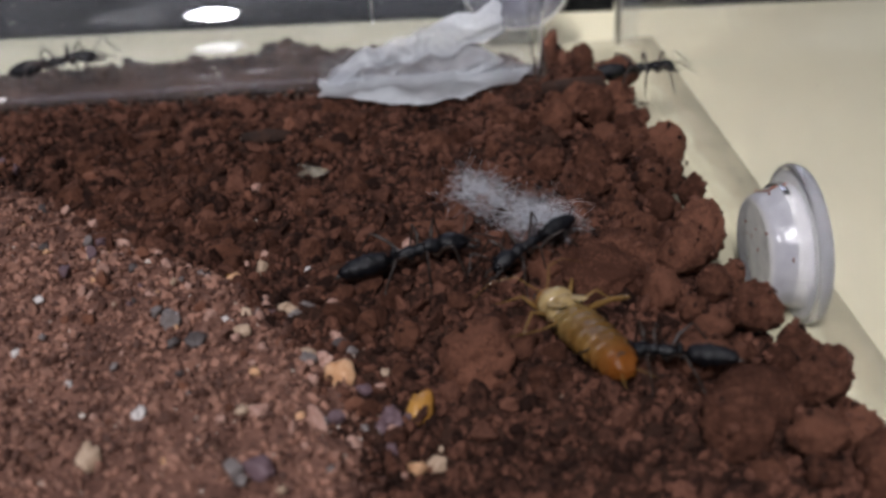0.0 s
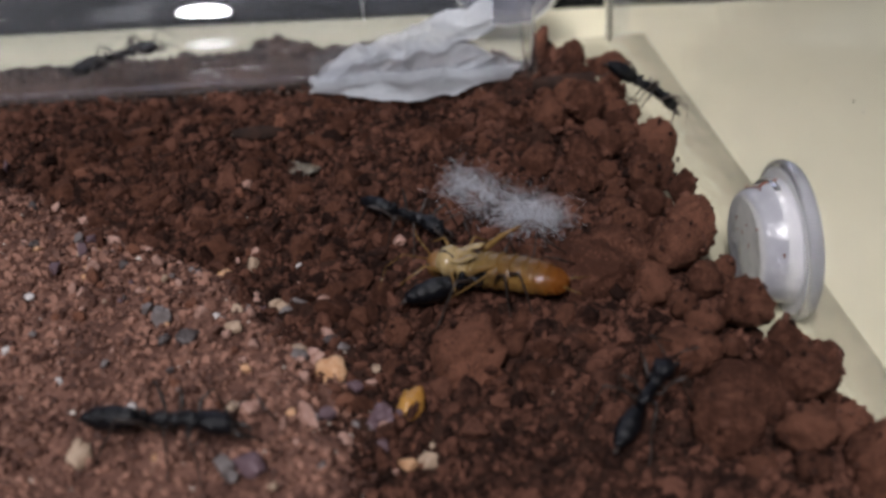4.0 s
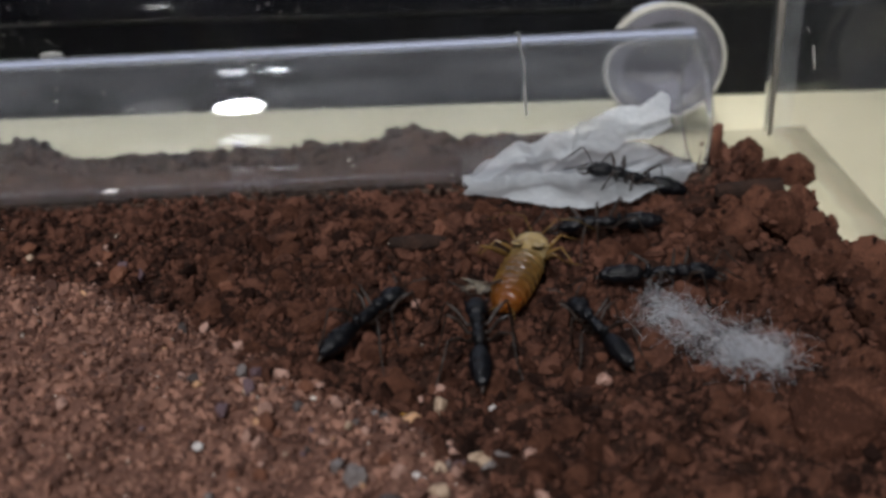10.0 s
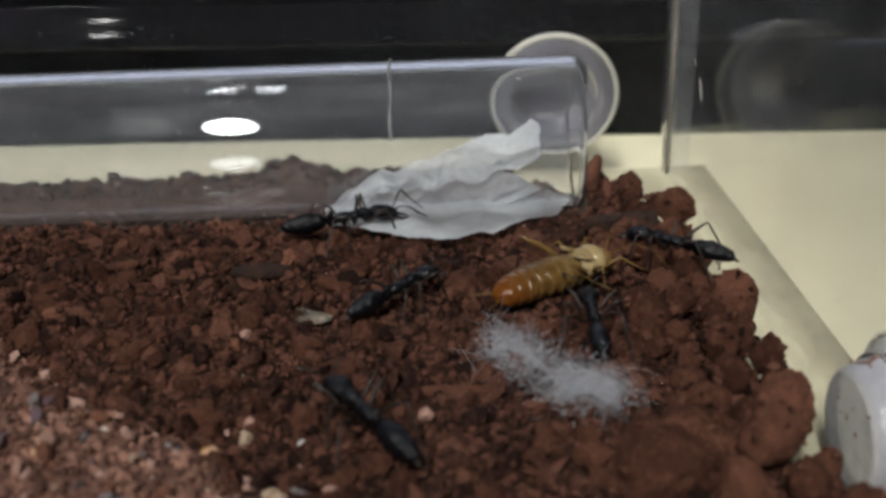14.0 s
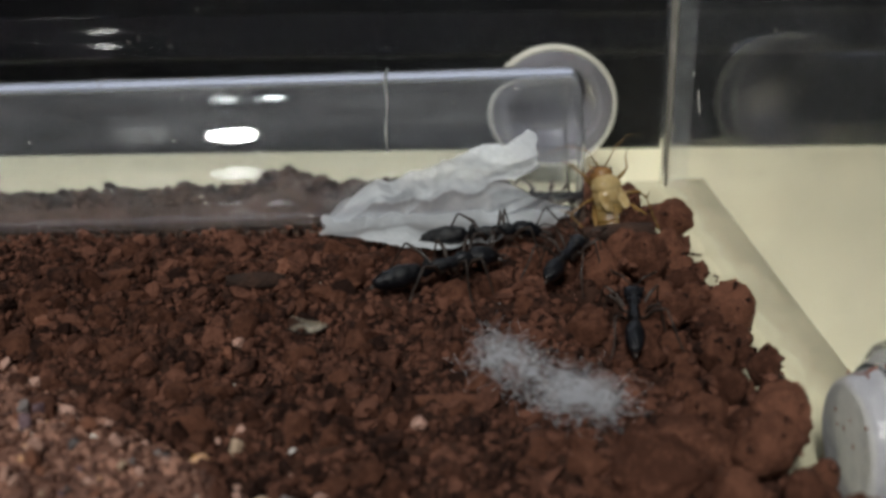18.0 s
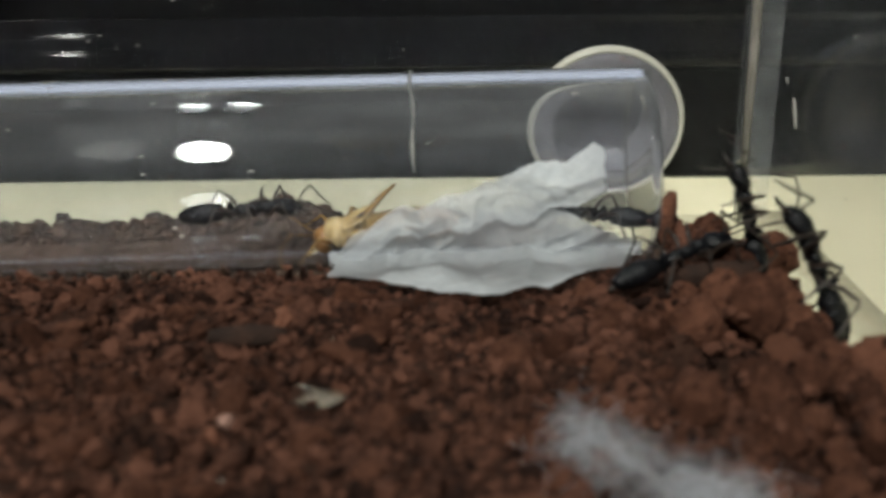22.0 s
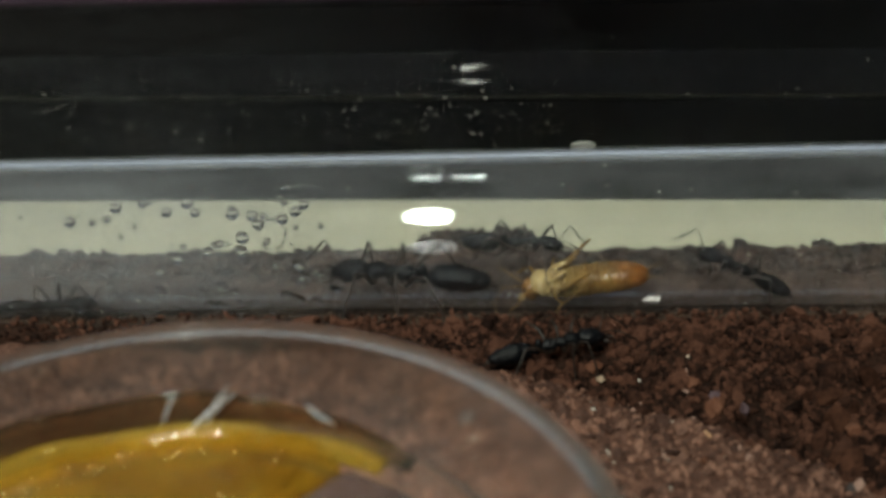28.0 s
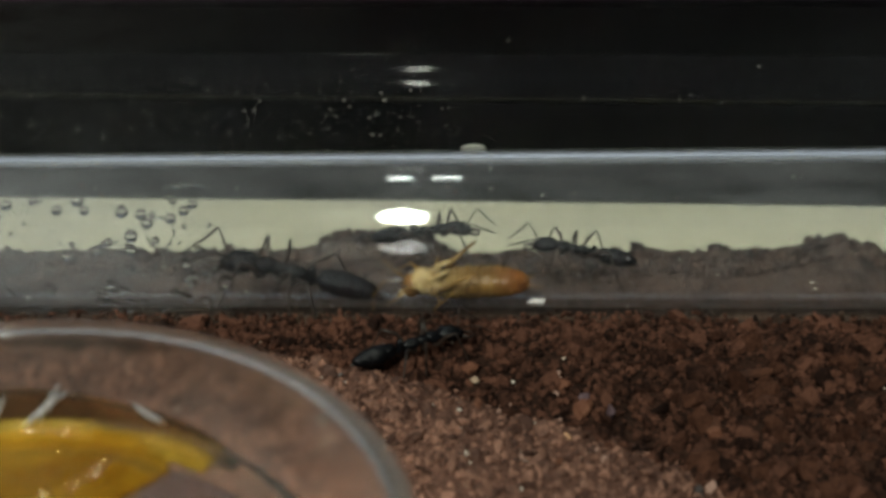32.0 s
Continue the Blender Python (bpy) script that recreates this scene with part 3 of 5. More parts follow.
def scatter(name, count, spot, size, level, mats, label, seed, sink=0.25, shapes=10, sharp=False, under=False):
    """Many loose bits joined into one mesh, each on the soil."""
    rng = np.random.default_rng(seed)
    kinds = [lump(seed + k, level) for k in range(shapes)]
    verts, faces, base = [], [], 0
    while count:
        x, y = spot(rng)
        if x > right_wall(y) - 0.12:
            continue
        r = size(rng)
        if -1.35 < x < 1.95 and 16.45 < y < 17.5 and r > 0.04:
            continue
        if not under and x < 2.1 and math.hypot(y - TUBE_Y, ground(x, y) + 0.6 * r - TUBE_Z) < TUBE_R + r * 0.9:
            continue
        v, f = kinds[rng.integers(shapes)]
        v = (v * (r * rng.uniform(0.5, 1.55, 3) * (1, 1, 0.75))) @ turn_matrix(rng).T
        h = soil_top(x, y) + 0.07 * noise.fractal(Vector((x * 2.1, y * 2.1, 0.3)), 0.8, 2.0, 4)
        if under:
            h = TUBE_Z - math.sqrt(1.13 ** 2 - (y - TUBE_Y) ** 2) - r * 0.5
            if h > ground(x, y) + 0.04:
                continue
        verts.append((v + (x, y, h + r * (0.6 - sink))) * S)
        faces.append(f + base)
        base += len(v)
        count -= 1
    verts, faces = np.concatenate(verts), np.concatenate(faces)
    me = bpy.data.meshes.new(name)
    me.from_pydata(verts.tolist(), [], faces.tolist())
    me.materials.append(mats)
    if not sharp:
        me.polygons.foreach_set("use_smooth", [True] * len(me.polygons))
    ob = new(name, me)
    return tagged(ob, label, "soil crumbs", kind="stuff")


def on_soil(rng):
    while True:
        x, y = rng.uniform(-10.5, 4.4), rng.uniform(5.5, 17.4)
        if 12.0 < y < 15.8 and x > edge_of_soil(y) - 1.6 and rng.random() < 0.7:
            continue
        if heap_side(x, y) < 0.16 * rng.normal() - 0.02 and (y > 7.5 or x > -2):
            return x, y


def on_heap(rng):
    while True:
        x, y = rng.uniform(-13.0, -0.2), rng.uniform(6.2, 15.9)
        if x < -9.5 and y < 9.5:
            continue
        if heap_side(x, y) > 0.12 * rng.normal() - 0.1 and y > 6.5 - x * 0.2:
            return x, y


def on_slope(rng):
    y = rng.uniform(8.5, 18.3)
    return edge_of_soil(y) - abs(rng.normal(0.35, 0.45)) - 0.95 * smooth(10.2, 11.8, y), y


def by_the_back(rng):
    return rng.uniform(-15, 1.9), rng.uniform(19.5, 20.25)


def by_the_tube(rng):
    return rng.uniform(-14, 2.2), rng.uniform(16.9, 17.62)


scatter("soil_crumbs", 21000, on_soil, lambda r: 0.026 + 0.05 * r.random() ** 2, 1, CRUMB, "fine red-brown soil crumbs", 11, shapes=10, sharp=True)
scatter("soil_lumps", 2700, on_soil, lambda r: 0.05 + 0.10 * r.random() ** 2.8, 2, CRUMB, "larger angular crumbs of red-brown soil", 12, shapes=16, sink=0.25, sharp=True)
scatter("slope_crumbs", 2400, on_slope, lambda r: 0.03 + 0.10 * r.random() ** 2.5, 2, CRUMB, "red soil crumbs on the slope by the clear wall", 13)
scatter("tube_crumbs", 1500, by_the_tube, lambda r: 0.025 + 0.04 * r.random() ** 2, 1, CRUMB, "soil crumbs heaped against the glass tube", 19)
scatter("trough_crumbs", 3500, lambda r: (r.uniform(-14, 2.0), r.uniform(17.45, 19.35)), lambda r: 0.025 + 0.035 * r.random() ** 2, 1, SHADED_SOIL, "soil crumbs pressed under the glass tube, shade put into their colour", 20, under=True)
scatter("back_crumbs", 1800, by_the_back, lambda r: 0.04 + 0.09 * r.random() ** 2, 1, SHADED_SOIL, "soil crumbs behind the glass tube, shade put into their colour", 14)
scatter("sand_grains", 18500, on_heap, lambda r: 0.024 + 0.042 * r.random() ** 2.2, 1, GRAIN, "coarse brown sand grains of the heap", 15, shapes=10, sharp=True)
scatter("sand_gravel", 1300, on_heap, lambda r: 0.045 + 0.07 * r.random() ** 3, 2, GRAIN, "small brown gravel in the sand heap", 16, sink=0.5, sharp=True)
scatter("pale_grains", 700, on_heap, lambda r: 0.012 + 0.026 * r.random() ** 3, 1, PALE, "pale quartz grains scattered in the sand", 17, sink=0.1, sharp=True)
scatter("pale_specks", 140, on_soil, lambda r: 0.012 + 0.02 * r.random() ** 2, 1, PALE, "few pale grains scattered on the red soil", 18, sink=0.1, sharp=True)


def countable():
    """The larger lumps between the heap and the slope, each a part of the ground."""
    rng = np.random.default_rng(77)
    base, meshes = bpy.data.objects["ground"], []
    for k in range(14):
        v, f = lump(200 + k, 2, 0.4)
        me = bpy.data.meshes.new("lump")
        me.from_pydata((v * S).tolist(), [], f.tolist())
        me.materials.append(CLOD)
        meshes.append(me)
    made = 0
    while made < 280:
        x, y = rng.uniform(-4.5, 3.6), rng.uniform(9.5, 16.8)
        if heap_side(x, y) > -0.1 or x > edge_of_soil(y) - 0.3:
            continue
        r = 0.085 + 0.11 * rng.random() ** 2
        ob = new("lump", meshes[made % 14])
        ob.parent = base
        ob.matrix_basis = place(x, y, soil_top(x, y) + 0.25 * r, *rng.uniform(0, 360, 3)) @ Matrix.Diagonal((*(r * rng.uniform(0.7, 1.25, 3)), 1))
        made += 1


countable()


def clods():
    """Large lumps on the slope beside the wall; each is a thing of its own."""
    rng = np.random.default_rng(5)
    meshes = []
    for k in range(16):
        bm = blob(1, 1, 0.9, rough=0.12 if k < 12 else 0.22, seed=40 + k, level=4, freq=1.1)
        for q in range(8):
            a = k * 5.3 + q * 2.4
            cut = Vector((math.sin(a * 3.3), math.cos(a * 1.7), math.sin(a * 5.9))).normalized()
            for v in bm.verts:
                d = v.co.dot(cut) - 0.74
                if d > 0:
                    v.co -= cut * d * 0.75
        for v in bm.verts:
            v.co *= 1 + 0.11 * noise.fractal(v.co * 4.2 + Vector((k, 0, 0)), 0.55, 2.2, 5) + 0.05 * noise.noise(v.co * 10 + Vector((k, 0, 0)))
        ob = part("clod", bm, CLOD)
        meshes.append(ob.data)
        bpy.data.objects.remove(ob)
    known = [(2.0, 11.74, 0.53), (2.25, 11.98, 0.5), (0.49, 10.2, 0.39), (3.04, 9.44, 0.49), (1.71, 14.2, 0.26), (2.0, 15.62, 0.26), (2.5, 15.5, 0.3), (1.55, 15.5, 0.2), (3.17, 17.2, 0.29), (2.9, 16.25, 0.26), (3.36, 14.7, 0.31), (3.42, 13.7, 0.19),
             (3.24, 12.55, 0.35), (2.26, 14.2, 0.27), (2.88, 13.5, 0.22), (2.9, 11.7, 0.33), (2.96, 14.3, 0.2), (4.04, 11.0, 0.25), (4.18, 10.44, 0.31), (3.88, 8.97, 0.28), (2.79, 8.9, 0.37), (-0.16, 10.76, 0.17), (1.13, 9.93, 0.15)]
    tries = 0
    while len(known) < 190 and tries < 12000:
        tries += 1
        y = rng.uniform(8.2, 18.0) if tries % 3 else rng.uniform(11.5, 15.8)
        far = smooth(10.2, 11.8, y)
        r = rng.uniform(0.15, 0.37) if y < 15.8 else rng.uniform(0.13, 0.27)
        x = edge_of_soil(y) - 0.25 - 0.45 * far - r - min(rng.exponential(0.4), 1.3)
        if (y > 16.4 and x < 2.45) or math.hypot(x - 1.3, y - 12.9) < 0.85 + r or math.hypot((x - 1.95) / 0.5, (y - 15.0) / 0.3) < 1 + 2 * r:
            continue
        if all(math.hypot(x - a, y - b) > 0.84 * (r + c) for a, b, c in known):
            known.append((x, y, r))
    lodged = []
    for n, (x, y, r) in enumerate(known):
        if y > 12.0:
            x = min(x, edge_of_soil(y) - 0.56 - r)
        up = 0.85 if x > edge_of_soil(y) - 1.7 else 0.3
        z = max(ground(x, y), -0.3 if x < edge_of_soil(y) - 0.5 else -1.0) + r * (up if r < 0.45 else 0.02)
        x = min(x, right_wall(y) - r * 0.98)
        ob = new("soil_clod", meshes[12 + n % 4 if r > 0.3 else n % 12])
        ob.matrix_basis = place(x, y, max(z, FLOOR + r * 0.75), *(rng.uniform(0, 360, 3) * ((1, 1, 1) if r < 0.45 else (0, 0, 1)))) @ Matrix.Diagonal((r * rng.uniform(0.9, 1.2), r * rng.uniform(0.85, 1.1), r * (0.95 if r < 0.45 else 0.6), 1))
        tagged(ob, "rounded red-brown clod of damp soil", "clod", group="soil clods")
        lodged.append((ob.matrix_basis.copy(), r))

    # crumbs that cling to the clods
    kinds = [lump(300 + k, 1) for k in range(8)]
    verts, faces, base = [], [], 0
    for m, r in lodged:
        for k in range(int(8 + 60 * r)):
            way = Vector(rng.normal(size=3)).normalized()
            p = m @ (way * S * 0.93)
            if (p - m.translation).z < -0.2 * r * S:
                continue
            v, f = kinds[rng.integers(8)]
            size = 0.018 + 0.055 * rng.random() ** 2.5
            verts.append((v * (size * S * rng.uniform(0.6, 1.4, 3))) @ turn_matrix(rng).T + np.array(p))
            faces.append(f + base)
            base += len(v)
    me = bpy.data.meshes.new("clod_crumbs")
    me.from_pydata(np.concatenate(verts).tolist(), [], np.concatenate(faces).tolist())
    me.materials.append(CRUMB)
    tagged(new("clod_crumbs", me), "fine red-brown crumbs clinging to the soil clods", "soil crumbs", kind="stuff")


clods()

STONES = {
    "white": material("white_quartz", (0.48, 0.44, 0.42), 0.4, second=(0.78, 0.75, 0.72), scale=4.0, bump=0.3),
    "orange": material("orange_quartz", (0.50, 0.24, 0.10), 0.4, second=(0.72, 0.48, 0.3), scale=4.0, bump=0.3),
    "rusty": material("rusty_clay", (0.13, 0.045, 0.024), 0.8, second=(0.24, 0.105, 0.06), scale=4.0, bump=0.5),
    "grey": material("grey_quartz", (0.16, 0.135, 0.13), 0.3, second=(0.30, 0.265, 0.255), scale=4.0, bump=0.3, transmission=0.2),
    "pink": material("pink_feldspar", (0.32, 0.17, 0.13), 0.5, second=(0.52, 0.34, 0.27), scale=4.0, bump=0.3),
    "cream": material("cream_feldspar", (0.36, 0.25, 0.17), 0.5, second=(0.56, 0.43, 0.31), scale=4.0, bump=0.3),
    "amber": material("amber_resin", (0.45, 0.2, 0.03), 0.25, second=(0.62, 0.36, 0.1), scale=3.0, bump=0.3, transmission=0.2),
    "dark": material("dark_stone", (0.05, 0.040, 0.038), 0.45, second=(0.10, 0.082, 0.080), scale=4.0, bump=0.4),
    "violet": material("violet_stone", (0.10, 0.06, 0.07), 0.5, second=(0.18, 0.12, 0.135), scale=4.0, bump=0.4),
}


SAND_STONES = [
    (-2.59, 9.23, 0.14, "white", 1.0), (-0.83, 10.14, 0.18, "orange", 1.2), (-1.22, 11.48, 0.13, "grey", 1.1), (-2.52, 10.79, 0.15, "grey", 1.3), (-1.79, 10.66, 0.11, "cream", 1.3), (-1.0, 9.16, 0.12, "pink", 1.8),
    (-2.95, 8.67, 0.16, "cream", 1.3), (-1.94, 14.22, 0.1, "pink", 1.2), (-0.07, 9.57, 0.17, "amber", 1.7), (-1.0, 10.48, 0.14, "pink", 1.2), (-2.23, 10.45, 0.12, "dark", 1.4), (-2.45, 10.4, 0.1, "dark", 1.2),
    (-0.37, 9.43, 0.16, "violet", 1.3), (-1.69, 9.31, 0.11, "cream", 1.3), (-3.36, 9.8, 0.08, "white", 1.1), (-3.97, 10.37, 0.08, "white", 1.1), (0.05, 8.79, 0.12, "cream", 1.3), (-1.48, 8.44, 0.16, "violet", 1.4),
    (-0.61, 9.93, 0.11, "violet", 1.2),
]
SOIL_STONES = [
    (-0.87, 10.81, 0.09, "pink", 1.1), (-3.95, 11.31, 0.08, "white", 1.2), (-2.09, 12.25, 0.08, "amber", 1.2), (-1.55, 9.3, 0.1, "pink", 1.2), (-1.15, 10.35, 0.12, "grey", 1.2), (-2.0, 10.9, 0.06, "white", 1.2),
    (-1.92, 10.85, 0.05, "white", 1.0), (-3.1, 12.0, 0.07, "dark", 1.3), (-5.42, 15.43, 0.09, "violet", 1.2), (-5.72, 15.83, 0.09, "pink", 1.2), (-6.6, 15.78, 0.08, "cream", 1.2), (-5.72, 15.5, 0.07, "pink", 1.1),
    (-1.23, 12.23, 0.07, "white", 1.1), (-0.55, 11.76, 0.06, "white", 1.0), (-0.1, 12.6, 0.12, "pink", 1.8), (-4.2, 9.4, 0.12, "orange", 1.1), (-4.6, 9.1, 0.1, "violet", 1.1), (-4.9, 9.0, 0.13, "pink", 1.1),
    (-1.62, 15.96, 0.15, "rusty", 1.8),
    (-6.68, 16.01, 0.11, "rusty", 1.3), (-5.68, 15.68, 0.14, "rusty", 1.3), (-5.44, 15.22, 0.13, "rusty", 1.4), (-4.11, 14.79, 0.12, "rusty", 1.2), (-2.02, 14.04, 0.09, "rusty", 1.3),
]


def pebbles(spots, seed):
    rng = np.random.default_rng(seed)
    for n, (x, y, r, tone, long) in enumerate(spots):
        r *= {"orange": 0.8, "amber": 0.66, "cream": 0.62, "white": 0.6}.get(tone, 0.7)
        bm = blob(r * long, r, r * 0.8, rough=0.4, seed=seed * 10 + n, level=3, freq=1.2)
        cut = Vector(rng.normal(size=3)).normalized()
        for v in bm.verts:
            d = v.co.dot(cut) - r * 0.45
            if d > 0:
                v.co -= cut * d * 0.85
        ob = part("pebble", bm, STONES[tone], smooth_faces=n % 3 > 0, at=place(x, y, ground(x, y) + r * 0.7, *rng.uniform(-30, 30, 2), rng.uniform(0, 360)))
        tagged(ob, {"amber": "translucent amber-brown fragment on the soil"}.get(tone, f"small angular {tone} pebble lying on the ground"), "pebble", group="pebbles")


def small_stones():
    """Small coloured stones of the sand, densest along the foot of the heap."""
    rng = np.random.default_rng(63)
    tones = ["grey", "pink", "pink", "dark", "rusty", "violet", "pink", "rusty", "orange", "cream"]
    meshes = {}
    for k, tone in enumerate(tones):
        v, f = lump(400 + k, 2, 0.3)
        me = bpy.data.meshes.new("pebble")
        me.from_pydata((v * S).tolist(), [], f.tolist())
        me.materials.append(STONES[tone])
        meshes[k] = me
    made = 0
    while made < 170:
        x, y = (rng.uniform(-4.5, 0.6), rng.uniform(8.2, 12.6)) if made < 150 else (rng.uniform(-8.5, -3.0), rng.uniform(10.0, 15.5))
        side = heap_side(x, y)
        if side < -0.7 or side > 2.2 or rng.random() > math.exp(-abs(side - 0.1) * 0.8):
            continue
        k, r = int(rng.integers(10)), 0.035 + 0.06 * rng.random() ** 2
        ob = new("pebble", meshes[k])
        ob.matrix_basis = place(x, y, ground(x, y) + r * 0.75, *rng.uniform(0, 360, 3)) @ Matrix.Diagonal((*(r * rng.uniform(0.7, 1.3, 3)), 1))
        tagged(ob, f"small {tones[k]} stone among the brown sand grains", "pebble", group="pebbles")
        made += 1


small_stones()
pebbles(SAND_STONES, 8)
pebbles(SOIL_STONES, 9)

# ---- bits on the soil: husk, bark, twigs, the tuft of cotton ----
HUSK = material("husk_skin", (0.74, 0.68, 0.58), 0.1, second=(0.92, 0.89, 0.84), scale=4.0, bump=0.3, transmission=0.93, ior=1.3)
BARK = material("bark_wood", (0.05, 0.018, 0.010), 0.85, second=(0.16, 0.06, 0.03), scale=4.0, bump=1.0)
DARK_BARK = material("dark_bark", (0.016, 0.008, 0.005), 0.85, second=(0.06, 0.027, 0.016), scale=4.0, bump=1.0)
FIBRE = material("white_fibre", (0.76, 0.78, 0.83), 0.6, transmission=0.15)


def husk():
    ob = empty("seed_husk", place(-1.25, 14.43, ground(-1.25, 14.43) + 0.1, 20, 4, 8) @ Matrix.Diagonal((0.85, 0.85, 0.85, 1)))
    tagged(ob, "thin pale seed husk split open on red soil", "husk")
    for turn, wide, lean in ((4, 0.085, 28), (-24, 0.016, 40)):
        bm = bmesh.new()
        rows = []
        for i in range(15):
            t = i / 14
            w = wide * math.sin(math.pi * t) ** 0.7 + 0.003
            rows.append([bm.verts.new((-0.46 + 0.5 * t, w * math.cos(a), w * 0.75 * math.sin(a) + 0.04)) for a in [math.pi * (1.02 + 0.96 * k / 8) for k in range(9)]])
        for a, b in zip(rows, rows[1:]):
            for k in range(8):
                bm.faces.new((a[k], a[k + 1], b[k + 1], b[k]))
        bmesh.ops.solidify(bm, geom=bm.faces[:], thickness=0.004)
        part("shell", bm, HUSK, ob, at=place(0.22, 0, 0, lean, 0, turn))


husk()


def stick(name, points, r, label, mat=None):
    bm = hose(points, [r * k for k in ([0.6] + [1.0] * (len(points) - 2) + [0.5])], 8)
    for v in bm.verts:
        v.co += Vector((1, 1, 1)) * 0.35 * r * noise.noise(v.co * 6)
    tagged(part(name, bm, mat or BARK), label, "wood bit", group="bits of wood")


def lying(x, y, turn, length, r, name="twig", label="dark splinter of wood lying in the soil", up=0.6, mat=None):
    c, s = math.cos(radians(turn)), math.sin(radians(turn))
    pts = [(x + c * length * k, y + s * length * k, ground(x + c * length * k, y + s * length * k) + r * up + 0.04) for k in (-0.5, -0.2, 0.1, 0.35, 0.5)]
    stick(name, pts, r, label, mat)


stick("bark_chip", [(2.18, 17.75, -0.2), (2.17, 17.76, 0.1), (2.2, 17.78, 0.3), (2.24, 17.8, 0.42)], 0.1, "short upright stub of red-brown bark by the tube's mouth")
lying(0.18, 12.95, -4, 0.85, 0.06)
lying(-1.7, 16.0, -35, 0.6, 0.04)
lying(2.35, 16.45, 2, 0.9, 0.12, "bark_chip", "curved dark flake of bark half buried in soil", 1.2, DARK_BARK)
lying(-0.9, 15.4, 20, 0.4, 0.03)
lying(-1.9, 15.52, 0, 0.68, 0.1, "bark_chip", "dark rounded flake of bark on red soil", 0.7, DARK_BARK)
lying(0.9, 11.6, -20, 0.35, 0.03)
lying(-3.6, 15.9, 10, 0.5, 0.05)
lying(1.2, 16.2, 15, 0.5, 0.04)


def cotton():
    """An uneven tuft of fine white threads between two soil clods."""
    rng = np.random.default_rng(21)
    bm = bmesh.new()
    knots = ((0.74, 13.62, 0.17, 0.24, 0.26), (0.98, 13.22, 0.16, 0.2, 0.16), (1.32, 12.82, 0.2, 0.19, 0.36), (1.55, 12.6, 0.17, 0.14, 0.22))
    share = np.array([k[4] for k in knots]) / sum(k[4] for k in knots)
    for n in range(880):
        kx, ky, sx, sy, _ = knots[rng.choice(4, p=share)]
        cx, cy = kx + 0.75 * rng.normal(0, sx), ky + 0.75 * rng.normal(0, sy)
        far = math.hypot((cx - kx) / sx, (cy - ky) / sy)
        cz = ground(cx, cy) + 0.05 + abs(rng.normal(0, 0.17)) * math.exp(-far * far / 3)
        way = Vector(rng.normal(size=3) * (1, 1, 0.5)).normalized()
        bend = Vector(rng.normal(size=3) * (1, 1, 0.6)).normalized()
        length = rng.uniform(0.1, 0.33)
        pts = [Vector((cx, cy, cz)) + way * length * k + bend * length * 0.9 * math.sin(3.6 * k + n) for k in (-0.6, -0.3, 0.0, 0.3, 0.6)]
        for p in pts:
            p.z = max(p.z, ground(p.x, p.y) + 0.02)
        hose(pts, 0.0006 + 0.0007 * rng.random(), 3, bm)
    tagged(part("cotton_tuft", bm, FIBRE), "loose tuft of fine white cotton fibres on soil", "cotton")


cotton()


# ---- the tissue over the mouth of the tube ----
def tissue_material(name, clear, soaked=0.0):
    """Thin damp paper: lets light through, and where it is wet one sees through it."""
    m = material(name, (0.78, 0.83, 0.87), 0.4, second=(0.88, 0.92, 0.95), scale=1.5, fine=3.0, bump=0.9)
    nodes, links = m.node_tree.nodes, m.node_tree.links
    b, out = nodes["Principled BSDF"], nodes["Material Output"]
    thin, mix, wet, hole, grain, ramp, coords = (nodes.new("ShaderNode" + k) for k in ("BsdfTranslucent", "MixShader", "MixShader", "BsdfTransparent", "TexNoise", "MapRange", "TexCoord"))
    thin.inputs[0].default_value = (0.8, 0.82, 0.86, 1)
    mix.inputs[0].default_value = 0.35
    grain.inputs["Scale"].default_value, grain.inputs["Detail"].default_value = 0.55 / S, 2
    ramp.inputs["From Min"].default_value, ramp.inputs["From Max"].default_value = 0.47, 0.55
    ramp.inputs["To Min"].default_value, ramp.inputs["To Max"].default_value = clear * 0.3, clear
    links.new(coords.outputs["Object"], grain.inputs["Vector"])
    links.new(grain.outputs["Fac"], ramp.inputs["Value"])
    links.new(b.outputs[0], mix.inputs[1])
    links.new(thin.outputs[0], mix.inputs[2])
    split, end, most = (nodes.new("ShaderNode" + k) for k in ("SeparateXYZ", "MapRange", "Math"))
    most.operation = "MAXIMUM"
    end.inputs["From Min"].default_value, end.inputs["From Max"].default_value = 0.75 * S, 1.5 * S
    end.inputs["To Max"].default_value = soaked
    links.new(coords.outputs["Object"], split.inputs[0])
    links.new(split.outputs[0], end.inputs["Value"])
    links.new(end.outputs[0], most.inputs[0])
    links.new(ramp.outputs[0], most.inputs[1])
    links.new(most.outputs[0], wet.inputs[0])
    links.new(mix.outputs[0], wet.inputs[1])
    links.new(hole.outputs[0], wet.inputs[2])
    links.new(wet.outputs[0], out.inputs[0])
    return m


TISSUE = tissue_material("damp_tissue", 0.30, 0.42)
WET_TISSUE = tissue_material("wet_tissue", 0.5, 0.68)


CREASES = random.Random(12)
CREASES = [(CREASES.uniform(-1.2, 1.7), CREASES.uniform(-0.7, 1.1), radians(CREASES.choice((12, 20, 150, 75, 40, 110)) + CREASES.uniform(-14, 14)), CREASES.uniform(0.3, 1.0), CREASES.uniform(0.08, 0.32)) for _ in range(34)]


